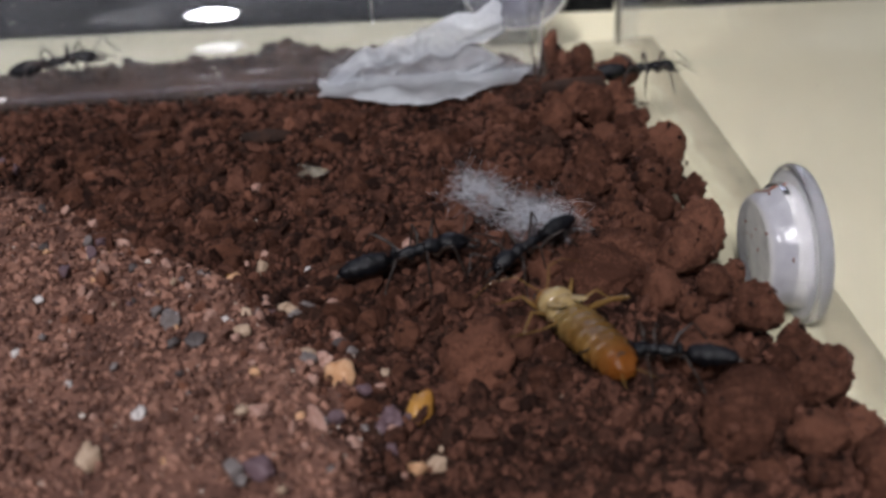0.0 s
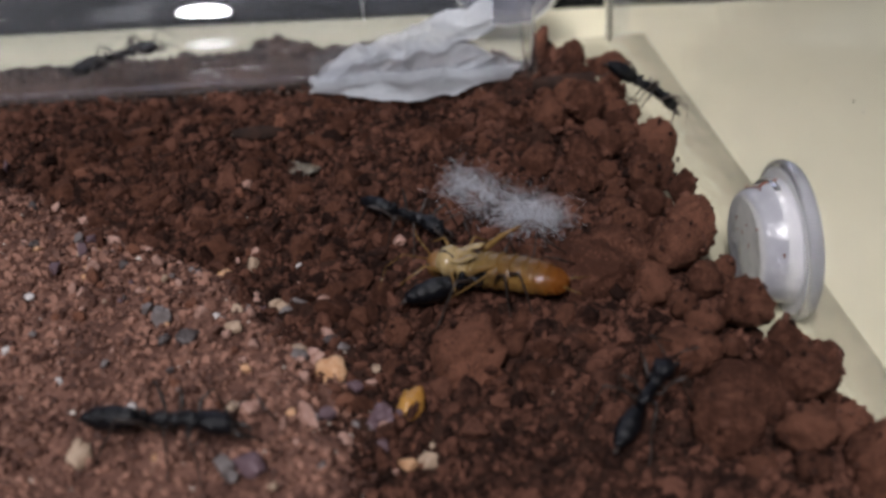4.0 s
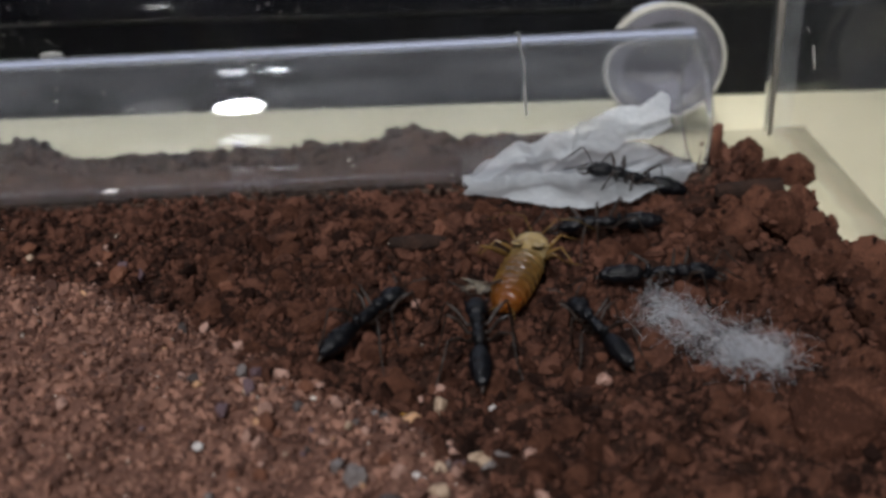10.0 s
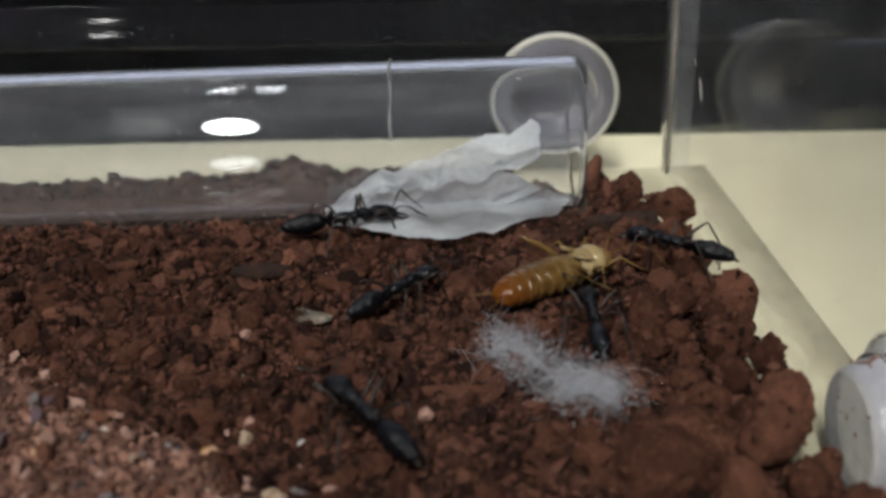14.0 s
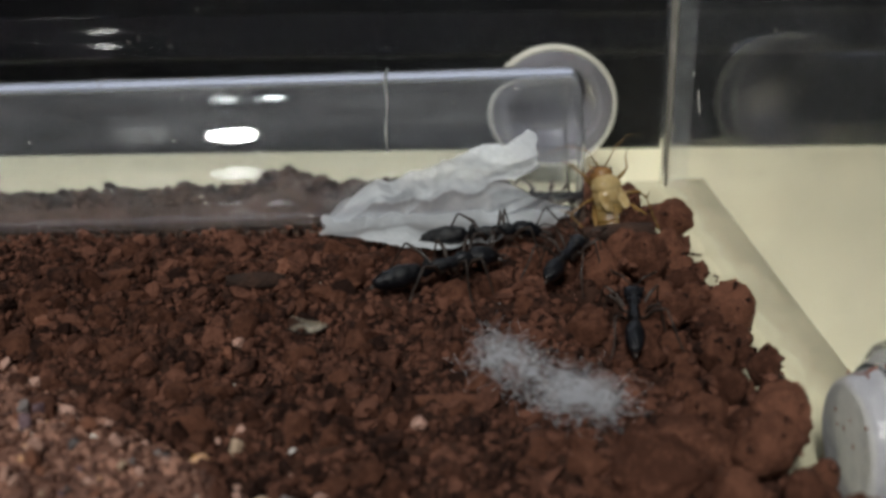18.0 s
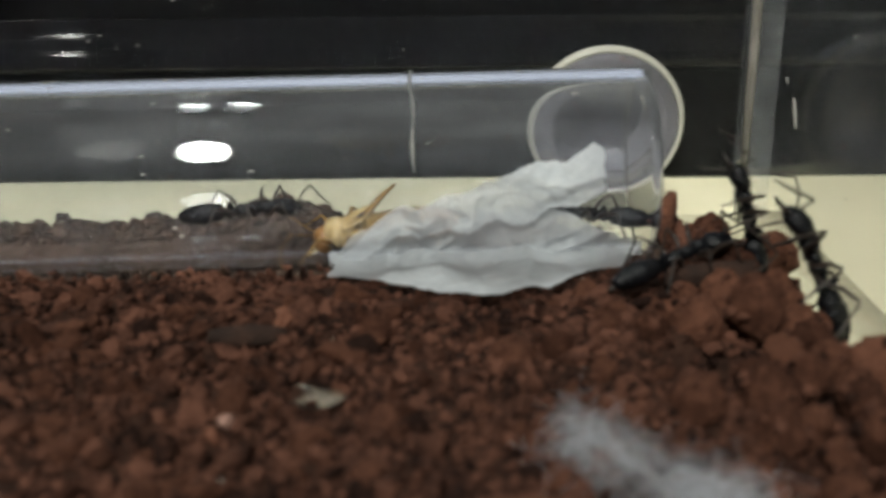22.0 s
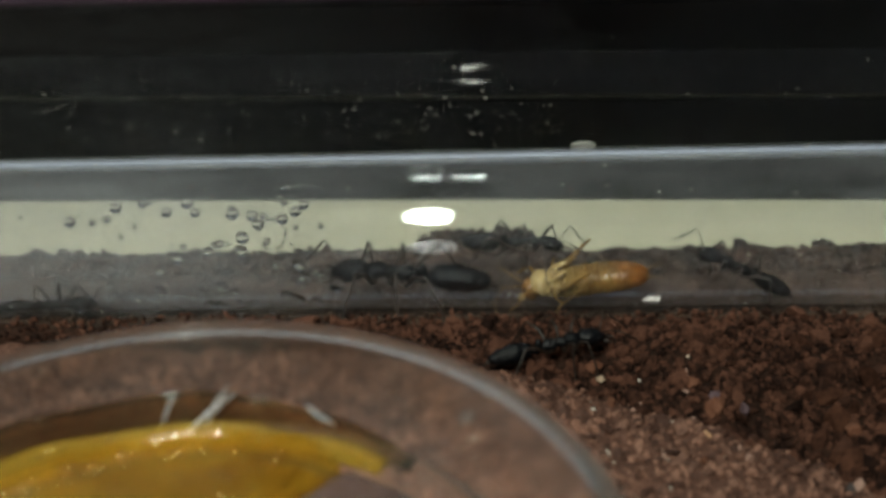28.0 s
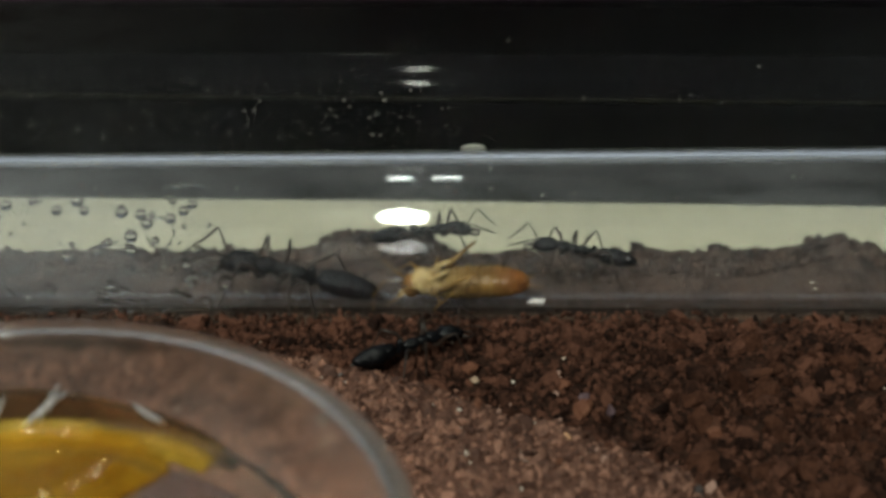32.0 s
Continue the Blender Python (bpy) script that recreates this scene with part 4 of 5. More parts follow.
def crumpled(x, h, seed):
    """Height of the creased sheet: straight folds with sharp crests, each fading out along its length."""
    total = 0.0
    for cx, ch, a, tall, wide in CREASES:
        u, v = x - cx + 0.37 * (seed % 3) - 0.3, h - ch
        along, off = u * math.cos(a) + v * math.sin(a), -u * math.sin(a) + v * math.cos(a)
        total += tall * max(0.0, 1 - abs(off) / wide) * max(0.0, 1 - (along / 0.7) ** 2)
    return total


def tissue_layer(x0, x1, tops, lows, seed, lift0, nx=150, na=80):
    """A creased sheet on the tube's front between two edges (along 0 to 1, height); below -0.1 it spreads over the soil."""
    bm = bmesh.new()
    grid = []
    for i in range(nx + 1):
        u = i / nx
        x = x0 + (x1 - x0) * u
        top = float(np.interp(u, [a for a, _ in tops], [b for _, b in tops])) + 0.05 * noise.fractal(Vector((u * 9, 1, seed)), 0.8, 2.0, 4)
        low = float(np.interp(u, [a for a, _ in lows], [b for _, b in lows])) + 0.06 * noise.fractal(Vector((u * 8, 5, seed)), 0.8, 2.0, 4)
        row = []
        for j in range(na + 1):
            v = j / na
            h = low + (top - low) * v
            folds = noise.noise(Vector((x * 0.9, h * 1.2, 2 + seed)))
            r = TUBE_R + lift0 + 0.03 + 0.035 * folds + 0.08 * crumpled(x, h, seed)
            if h > -0.12:
                p = Vector((x, TUBE_Y - math.sqrt(max(0.01, r * r - (h - TUBE_Z) ** 2)), h))
            else:
                y = TUBE_Y - math.sqrt(r * r - 0.62 ** 2) + (h + 0.12) * 2.2
                p = Vector((x, y, 0.14 + 0.6 * (r - TUBE_R - lift0) + max(-0.12 + 0.25 * (h + 0.12), ground(x, y))))
            row.append(bm.verts.new(p + Vector((0.07 * noise.noise(Vector((v * 4, u * 5, 4))), 0, 0))))
        grid.append(row)
    for a, b in zip(grid, grid[1:]):
        for j in range(na):
            bm.faces.new((a[j], b[j], b[j + 1], a[j + 1]))
    return bm


def tissue():
    ob = empty("tissue", place(0, 0, 0))
    tagged(ob, "crumpled damp white tissue wrapped over the glass tube", "tissue")
    part("fold", tissue_layer(-1.1, 1.42, [(0.0, 0.1), (0.1, 0.38), (0.22, 0.6), (0.35, 0.66), (0.5, 0.78), (0.75, 0.98), (0.88, 1.0), (0.97, 1.12), (1.0, 1.1)],
                              [(0.0, -0.1), (0.2, 0.3), (0.45, 0.36), (0.7, 0.42), (0.85, 0.55), (1.0, 0.7)], 1, 0.13), TISSUE, ob)
    part("lower_layer", tissue_layer(-1.25, 1.85, [(0.0, -0.02), (0.1, 0.32), (0.25, 0.46), (0.75, 0.5), (0.85, 0.3), (1.0, 0.1)],
                                     [(0.0, -0.4), (0.15, -0.54), (0.45, -0.76), (0.65, -0.64), (0.85, -0.44), (1.0, -0.15)], 4, 0.05), WET_TISSUE, ob, "wet see-through layer")


tissue()

# ---- small marks on the glass and walls ----
SCUFF = material("scuffed_film", (0.6, 0.6, 0.58), 0.4, second=(0.8, 0.8, 0.78), scale=5.0, bump=0.3, transmission=0.78, ior=1.2)
DROP = material("water_drop", (0.97, 0.98, 1.0), 0.0, transmission=1.0, ior=1.33)
DUST = material("dust_speck", (0.35, 0.33, 0.30), 0.7, second=(0.6, 0.58, 0.54), scale=5.0)


def on_tube(x, degrees, lift=0.0):
    a = radians(degrees)
    return Vector((x, TUBE_Y - (TUBE_R + lift) * math.cos(a), TUBE_Z + (TUBE_R + lift) * math.sin(a)))


def tube_marks():
    rng = np.random.default_rng(31)
    tube = bpy.data.objects["test_tube"]
    off = place(0, -TUBE_Y, -TUBE_Z)
    bm = hose([on_tube(-0.40 + 0.012 * math.sin(k * 0.9), 118 - 7 * k, 0.002) for k in range(15)], [0.010 + 0.012 * (0.5 + 0.5 * math.sin(k * 1.7)) for k in range(15)], 6)
    part("ring_mark", bm, SCUFF, tube, "whitish ring mark round the glass", at=off)
    knob = blob(0.16, 0.11, 0.05, level=3)
    part("bead", knob, SCUFF, tube, "milky bead of glue", at=off @ place(*on_tube(-6.75, 112, 0.02), -22))
    for n in range(110):
        x, a, r = -9.9 - abs(rng.normal(0, 1.9)), rng.uniform(-50, 55), 0.02 + 0.065 * rng.random() ** 2
        ob = part("water_drop", blob(r, r * 0.45, r * 0.9, level=3), DROP, at=place(*on_tube(x, a, -0.108), -a))
        ob.visible_shadow = False
        tagged(ob, "tiny clear water drop inside the glass tube", "drop", group="water drops")
    for x, a, r in ((-10.2, -5, 0.09), (-9.75, -12, 0.1), (-11.2, -14, 0.08), (-12.0, -18, 0.08)):
        ob = part("water_drop", blob(r, r * 0.7, r, level=3), DROP, at=place(*on_tube(x, a, -0.13)))
        ob.visible_shadow = False
        tagged(ob, "large clear water drop inside the glass tube", "drop", group="water drops")
    for n in range(150):
        x, a, r = rng.uniform(-14, 2), rng.uniform(-40, 100), rng.uniform(0.004, 0.015)
        tagged(part("dust_speck", blob(r * rng.uniform(1, 2.5), r, r * 0.5, level=1), DUST if n % 4 else BARK, at=place(*on_tube(x, a, 0.003), 0, 0, rng.uniform(-40, 40))), "pale dust speck on the glass tube", "speck", group="dust specks")
    for x, a, wide, tall, start, end in ((-10.5, 28, 0.17, 11, 0, 360), (-10.2, 60, 0.30, 5, 10, 190)):
        pts = [on_tube(x + wide * math.cos(radians(q)), a + tall * math.sin(radians(q)), -0.112) for q in np.linspace(start, end, 25)]
        ob = part("water_film", hose(pts, [0.012 + 0.005 * math.sin(k * 1.3) for k in range(25)], 6), DROP)
        ob.visible_shadow = False
        tagged(ob, "thin clear rim of dried water on the glass", "drop", group="water drops")
    tagged(part("food_scrap", blob(0.10, 0.05, 0.035, rough=0.5, seed=3, level=3), STONES["white"], at=place(-5.96, 17.58, 0.02, 0, 0, 12)), "small white scrap of food in the glass tube", "scrap")
    film = bmesh.new()
    for n in range(320):
        # a fine film of dust, densest low on the wall's wet end
        x, z, r = rng.uniform(-15, -7), 1.0 + abs(rng.normal(0, 0.5)), 0.002 + 0.009 * rng.random() ** 2
        blob(r * rng.uniform(0.8, 2.4), r * 0.4, r * rng.uniform(0.7, 1.4), (x, 20.36, z), tilt=rng.uniform(0, 180), level=1, bm=film)
    tagged(part("wall_dust", film, DUST), "fine pale dust on the clear back wall", "dust", kind="stuff")
    for n in range(60):
        x, z, r = rng.uniform(-9, 3.6), rng.uniform(-0.6, 2.8), rng.uniform(0.003, 0.012)
        tagged(part("dust_speck", blob(r * rng.uniform(1, 2.2), r * 0.4, r, level=1), DUST, at=place(x, 20.36, z, 0, rng.uniform(0, 180), 0)), "pale dust speck on the clear back wall", "speck", group="dust specks")
    for n in range(100):
        y = rng.uniform(9, 20)
        r = rng.uniform(0.005, 0.016)
        tagged(part("dust_speck", blob(r * 0.4, r * rng.uniform(1, 2.2), r, level=1), DUST if n % 2 else BARK, at=place(right_wall(y) - 0.01, y, rng.uniform(-0.8, 2.5), rng.uniform(0, 180), 0, 0)), "small speck on the clear side wall", "speck", group="dust specks")
    for y, z, long, wide, turn in ((18.95, 0.86, 0.17, 0.05, -28), (17.68, 2.03, 0.022, 0.016, 0), (16.35, 2.59, 0.024, 0.018, 0), (15.4, 2.59, 0.012, 0.011, 0), (15.28, 2.56, 0.013, 0.011, 0), (19.25, 1.15, 0.05, 0.02, -60)):
        tagged(part("wall_smear", blob(0.006, wide, long, level=2, rough=0.3, seed=4), DUST, at=place(right_wall(y) - 0.012, y, z, turn)), "pale smear on the clear side wall", "smear", group="smears on the side wall")


tube_marks()


# ---- the feeder: a clear round cup with a well of honey ----
WELL = material("well_plastic", (0.30, 0.25, 0.25), 0.12, second=(0.62, 0.56, 0.60), scale=1.1, bump=0.5, transmission=0.92, ior=1.2)
GOLD = material("honey", (0.42, 0.21, 0.02), 0.04, second=(0.92, 0.66, 0.13), scale=1.3, bump=0.35, transmission=0.84, ior=1.4)
CUP = filmed_glass("cup_plastic", (0.95, 0.93, 0.90), 0.03, 1.2, rough=0.14)
STAINED = filmed_glass("amber_plastic", (0.42, 0.30, 0.16), 0.01, 1.25)
BRIGHT = material("honey_edge", (0.56, 0.36, 0.045), 0.06, second=(0.86, 0.66, 0.16), scale=0.8, bump=0.15, transmission=0.75, ior=1.4)
LIP = material("cup_lip", (0.78, 0.74, 0.70), 0.1, second=(0.88, 0.85, 0.82), scale=1.0, transmission=0.98, ior=1.14)


def honey_pool():
    """The part of the well that is filled: bounded by the wall and by a free, rounded edge."""
    bm = bmesh.new()
    rng = 22
    tops, lows = [], []
    for i in range(rng):
        a = 1.05 + 1.44 * i / (rng - 1)
        half = math.sqrt(max(2.495 ** 2 - a * a, 0.004))
        top, low = [], []
        for k in range(33):
            s = half * math.sin(math.pi / 2 * (k / 16 - 1))
            wave = 0.05 * math.sin(s * 2.3 + a)
            p = Vector((a + wave * (1 - i / (rng - 1)), s, 0))
            r = p.length
            z = 1.60 + 0.17 * min(1, (i + 0.2) / 4) ** 0.5 + 0.10 * max(0, (r - 2.15) / 0.35) ** 2 + 0.012 * math.sin(3 * s + 2 * a)
            x, y = -0.713 * p.x + 0.701 * p.y, 0.701 * p.x + 0.713 * p.y
            top.append(bm.verts.new((x, y, z)))
            low.append(bm.verts.new((x, y, 1.575)))
        tops.append(top)
        lows.append(low)
    for i in range(rng - 1):
        for k in range(32):
            bm.faces.new((tops[i][k], tops[i + 1][k], tops[i + 1][k + 1], tops[i][k + 1]))
            bm.faces.new((lows[i][k], lows[i][k + 1], lows[i + 1][k + 1], lows[i + 1][k]))
        for k in (0, 32):
            bm.faces.new((tops[i][k], lows[i][k], lows[i + 1][k], tops[i + 1][k]))
    for i in (0, rng - 1):
        for k in range(32):
            bm.faces.new((tops[i][k], tops[i][k + 1], lows[i][k + 1], lows[i][k]))
    bmesh.ops.recalc_face_normals(bm, faces=bm.faces[:])
    return bm


def arc_wall(near, far, low, high, start, end, steps=48, taper=4.0):
    """A bent wall with a rounded top, along part of a circle."""
    bm = bmesh.new()
    rows = []
    for n in range(steps + 1):
        a = radians(start + (end - start) * n / steps)
        tall = high - (high - low - 0.06) * abs(2 * n / steps - 1) ** taper + 0.02 * math.sin(n * 0.7)
        rows.append([bm.verts.new((r * math.cos(a), r * math.sin(a), z)) for r, z in ((near, low), (near, tall - 0.03), ((near + far) / 2, tall), (far, tall - 0.03), (far, low))])
    for a, b in zip(rows, rows[1:]):
        for k in range(5):
            bm.faces.new((a[k], b[k], b[(k + 1) % 5], a[(k + 1) % 5]))
    for end_row in (rows[0], rows[-1]):
        bm.faces.new(end_row)
    bmesh.ops.recalc_face_normals(bm, faces=bm.faces[:])
    return bm


def feeder():
    ob = empty("feeder_cup", place(-9.43, 9.21, 0.42))
    tagged(ob, "clear round plastic feeder cup half filled with golden honey", "feeder")
    cup = lathe([(0, 0.0), (2.9, 0.0), (3.0, 0.1), (3.02, 2.45), (2.98, 2.45), (2.9, 2.45), (2.9, 0.2), (2.84, 0.1), (0, 0.1)], 96)
    cup = part("cup", cup, CUP, ob)
    lip = part("lip", lathe([(2.9, 2.455), (3.0, 2.455), (3.035, 2.48), (3.03, 2.51), (2.97, 2.525), (2.91, 2.51), (2.885, 2.48)], 96, closed=True), LIP, ob, "cloudy rounded lip")
    ring = part("inner_ring", lathe([(2.62, 0.105), (2.62, 1.85), (2.6, 1.885), (2.56, 1.895), (2.52, 1.88), (2.5, 1.84), (2.5, 0.105)], 96, closed=True), LIP, ob, "cloudy clear inner wall")
    base = part("well_floor", lathe([(0, 1.50), (2.495, 1.50), (2.495, 1.60), (2.4, 1.565), (0, 1.56)], 80), WELL, ob, "cloudy grey-violet floor of the well")
    wall = part("stained_wall", arc_wall(2.63, 2.70, 1.70, 2.14, 58, 220), STAINED, ob, "amber-stained wall behind the honey")
    pool = part("honey", honey_pool(), GOLD, ob, "golden honey in the inner well")
    edge = part("honey_edge", arc_wall(2.44, 2.625, 1.72, 1.935, 62, 205, taper=1.9), BRIGHT, ob, "bright yellow edge of the honey")
    # pale fibres that stick to the well's rim and wall
    for start, end, low, high, wide in ((98.5, 89, 1.80, 2.12, 0.016), (97.5, 91.5, 1.84, 2.06, 0.010), (94, 91.5, 1.9, 2.13, 0.008), (75.5, 72, 2.15, 1.92, 0.018), (92, 90, 2.0, 2.2, 0.008), (101.5, 99.5, 1.95, 2.1, 0.008)):
        pts = [((2.50 + 0.12 * q) * math.cos(radians(start + (end - start) * q)), (2.50 + 0.12 * q) * math.sin(radians(start + (end - start) * q)), low + (high - low) * q ** 0.8) for q in (0, 0.2, 0.4, 0.6, 0.8, 1.0)]
        part("fibre", hose(pts, [wide * q for q in (0.2, 0.8, 1.0, 1.0, 0.7, 0.2)], 6), FIBRE, ob, "pale curved fibre")
    for k in (cup, lip, ring, base, wall, pool, edge):
        k.visible_shadow = False


feeder()


# ---- ants and their prey ----
CHITIN = material("black_chitin", (0.0025, 0.0028, 0.0036), 0.26, second=(0.006, 0.0066, 0.009), scale=5.0, bump=0.45, specular=0.4)
LIMB = material("dark_limb", (0.010, 0.008, 0.007), 0.4, second=(0.035, 0.022, 0.016), scale=6.0, bump=0.2)
PREY_BODY = material("pale_amber_skin", (0.11, 0.060, 0.018), 0.2, second=(0.23, 0.138, 0.045), scale=1.6, bump=0.25, subsurface=0.1)
PREY_TAIL = material("amber_orange_skin", (0.088, 0.046, 0.012), 0.15, second=(0.22, 0.124, 0.036), scale=2.4, bump=0.3, subsurface=0.3)


def blushed(m, start, end, colour):
    """Blends a colour into a skin along the body."""
    nodes, links = m.node_tree.nodes, m.node_tree.links
    b = nodes["Principled BSDF"]
    source = b.inputs["Base Color"].links[0].from_socket
    coords, split, ramp, mix = (nodes.new("ShaderNode" + k) for k in ("TexCoord", "SeparateXYZ", "MapRange", "Mix"))
    mix.data_type = "RGBA"
    ramp.inputs["From Min"].default_value, ramp.inputs["From Max"].default_value = start * S, end * S
    links.new(coords.outputs["Object"], split.inputs[0])
    links.new(split.outputs[0], ramp.inputs["Value"])
    links.new(ramp.outputs[0], mix.inputs[0])
    links.new(source, mix.inputs[6])
    mix.inputs[7].default_value = (*colour, 1)
    links.new(mix.outputs[2], b.inputs["Base Color"])


blushed(PREY_TAIL, -0.35, -0.7, (0.155, 0.052, 0.009))
blushed(PREY_TAIL, -0.1, 0.3, (0.215, 0.15, 0.060))
PREY_HEAD = material("brown_amber_skin", (0.13, 0.06, 0.02), 0.25, second=(0.26, 0.14, 0.05), scale=3.0, bump=0.25, subsurface=0.1)
PREY_PALE = material("whitish_skin", (0.22, 0.145, 0.055), 0.15, second=(0.50, 0.39, 0.20), scale=2.0, bump=0.2, subsurface=0.1)


def ant_parts(ob, k, rng):
    """Body along +x, the head in front; k is its length over 1.5 units."""
    def shaped(rx, ry, rz, at, tilt=0, ridges=0):
        bm = blob(rx, ry, rz, level=4 if ridges > 3 else 3)
        turn = Matrix.Rotation(radians(tilt), 3, "Y")
        for v in bm.verts:
            t = v.co.x / rx
            if ridges:
                v.co.yz *= 1 + (0.05 * math.cos(ridges * t * 3.1) if ridges < 4 else 0.11 * ((t * ridges * 0.5 + 8.3) % 1.0) ** 2) * (1 - t * t)
            v.co += Vector((0, 0, 0)) + 0.012 * v.normal * noise.noise(v.co * 14)
            v.co = (turn @ v.co + Vector(at)) * k
        return bm
    head = shaped(0.2, 0.128, 0.105, (0.60, 0, 0.08), 16)
    for v in head.verts:
        v.co.y *= 1 + 0.22 * (0.6 * k - v.co.x) / (0.19 * k)
    head = part("head", head, CHITIN, ob)
    for side in (-1, 1):
        jaw = hose([(0.75 * k, side * 0.06 * k, 0.03 * k), (0.83 * k, side * 0.085 * k, 0.0), (0.90 * k, side * 0.05 * k, -0.01 * k), (0.92 * k, side * 0.012 * k, -0.01 * k)], [0.026 * k, 0.022 * k, 0.016 * k, 0.006 * k], 6)
        part("mandible", jaw, LIMB, head)
        part("eye", blob(0.03 * k, 0.02 * k, 0.028 * k, (0.66 * k, side * 0.118 * k, 0.11 * k), level=2), CHITIN, head)
        a = rng.uniform(0.6, 1.4)
        feel = hose([(0.73 * k, side * 0.04 * k, 0.13 * k), (0.80 * k, side * 0.14 * k, 0.21 * k), (0.87 * k, side * 0.27 * k, 0.25 * k), (0.90 * k, side * 0.29 * k, 0.24 * k), (1.0 * k, side * (0.28 - 0.06 * a) * k, 0.14 * k), (1.16 * k, side * (0.24 - 0.1 * a) * k, 0.02 * k)], [0.011 * k, 0.010 * k, 0.010 * k, 0.012 * k, 0.013 * k, 0.007 * k], 6)
        part("antenna", feel, LIMB, head)
    part("pronotum", shaped(0.125, 0.088, 0.085, (0.345, 0, 0.095), 10), CHITIN, ob)
    part("mesonotum", shaped(0.095, 0.068, 0.07, (0.2, 0, 0.085), -4), CHITIN, ob)
    part("propodeum", shaped(0.135, 0.075, 0.08, (0.055, 0, 0.075), -8), CHITIN, ob)
    part("petiole", shaped(0.05, 0.058, 0.115, (-0.115, 0, 0.075), 6), CHITIN, ob)
    part("waist", hose([(0.0, 0, 0.03 * k), (-0.1 * k, 0, 0.01 * k), (-0.22 * k, 0, 0.03 * k)], [0.03 * k, 0.028 * k, 0.035 * k], 8), CHITIN, ob)
    for at, long, wide in ((-0.30, 0.14, 0.112), (-0.42, 0.185, 0.130), (-0.545, 0.165, 0.115), (-0.645, 0.12, 0.084)):
        part("gaster_ring", shaped(long, wide, wide * 1.04, (at, 0, 0.05 - 0.16 * (-0.285 - at) ** 1.5), 4), CHITIN, ob)
    part("sting_tip", hose([(-0.73 * k, 0, 0.0), (-0.79 * k, 0, -0.025 * k), (-0.83 * k, 0, -0.045 * k)], [0.04 * k, 0.022 * k, 0.006 * k], 6), LIMB, ob)
    legs = []
    for side in (-1, 1):
        for root, knee, foot in ((0.34, 0.48, 0.61), (0.2, 0.17, 0.15), (0.08, -0.22, -0.45)):
            j = rng.uniform(-0.07, 0.07)
            reach = 0.37 + rng.uniform(-0.05, 0.05)
            o = Vector((root * k, side * 0.05 * k, 0.02))
            pts = [Vector((0, 0, 0)), Vector(((knee - root) * 0.2 + j * 0.3, side * 0.07, 0.0)), Vector(((knee - root) * 0.55 + j, side * 0.16, 0.14)), Vector(((knee - root) + j, side * 0.27, 0.215)), Vector(((knee - root) * 1.08 + j, side * 0.285, 0.205)),
                   Vector(((foot - root) * 0.85 + j, side * reach * 0.92, -0.05)), Vector(((foot - root) + j, side * reach * 1.1, -0.245)), Vector(((foot - root) * 1.2 + j, side * reach * 1.26, -0.285))]
            leg = part("leg", hose([p * k for p in pts], [0.03 * k, 0.018 * k, 0.025 * k, 0.014 * k, 0.012 * k, 0.014 * k, 0.008 * k, 0.005 * k], 7), LIMB, ob, at=Matrix.Translation(o * S))
            legs.append(leg)
    return legs


def ant(label, k, seed):
    ob = empty("ant", place(0, 0, 0))
    tagged(ob, label, "ant", group="ants")
    return ob, ant_parts(ob, k, random.Random(seed))


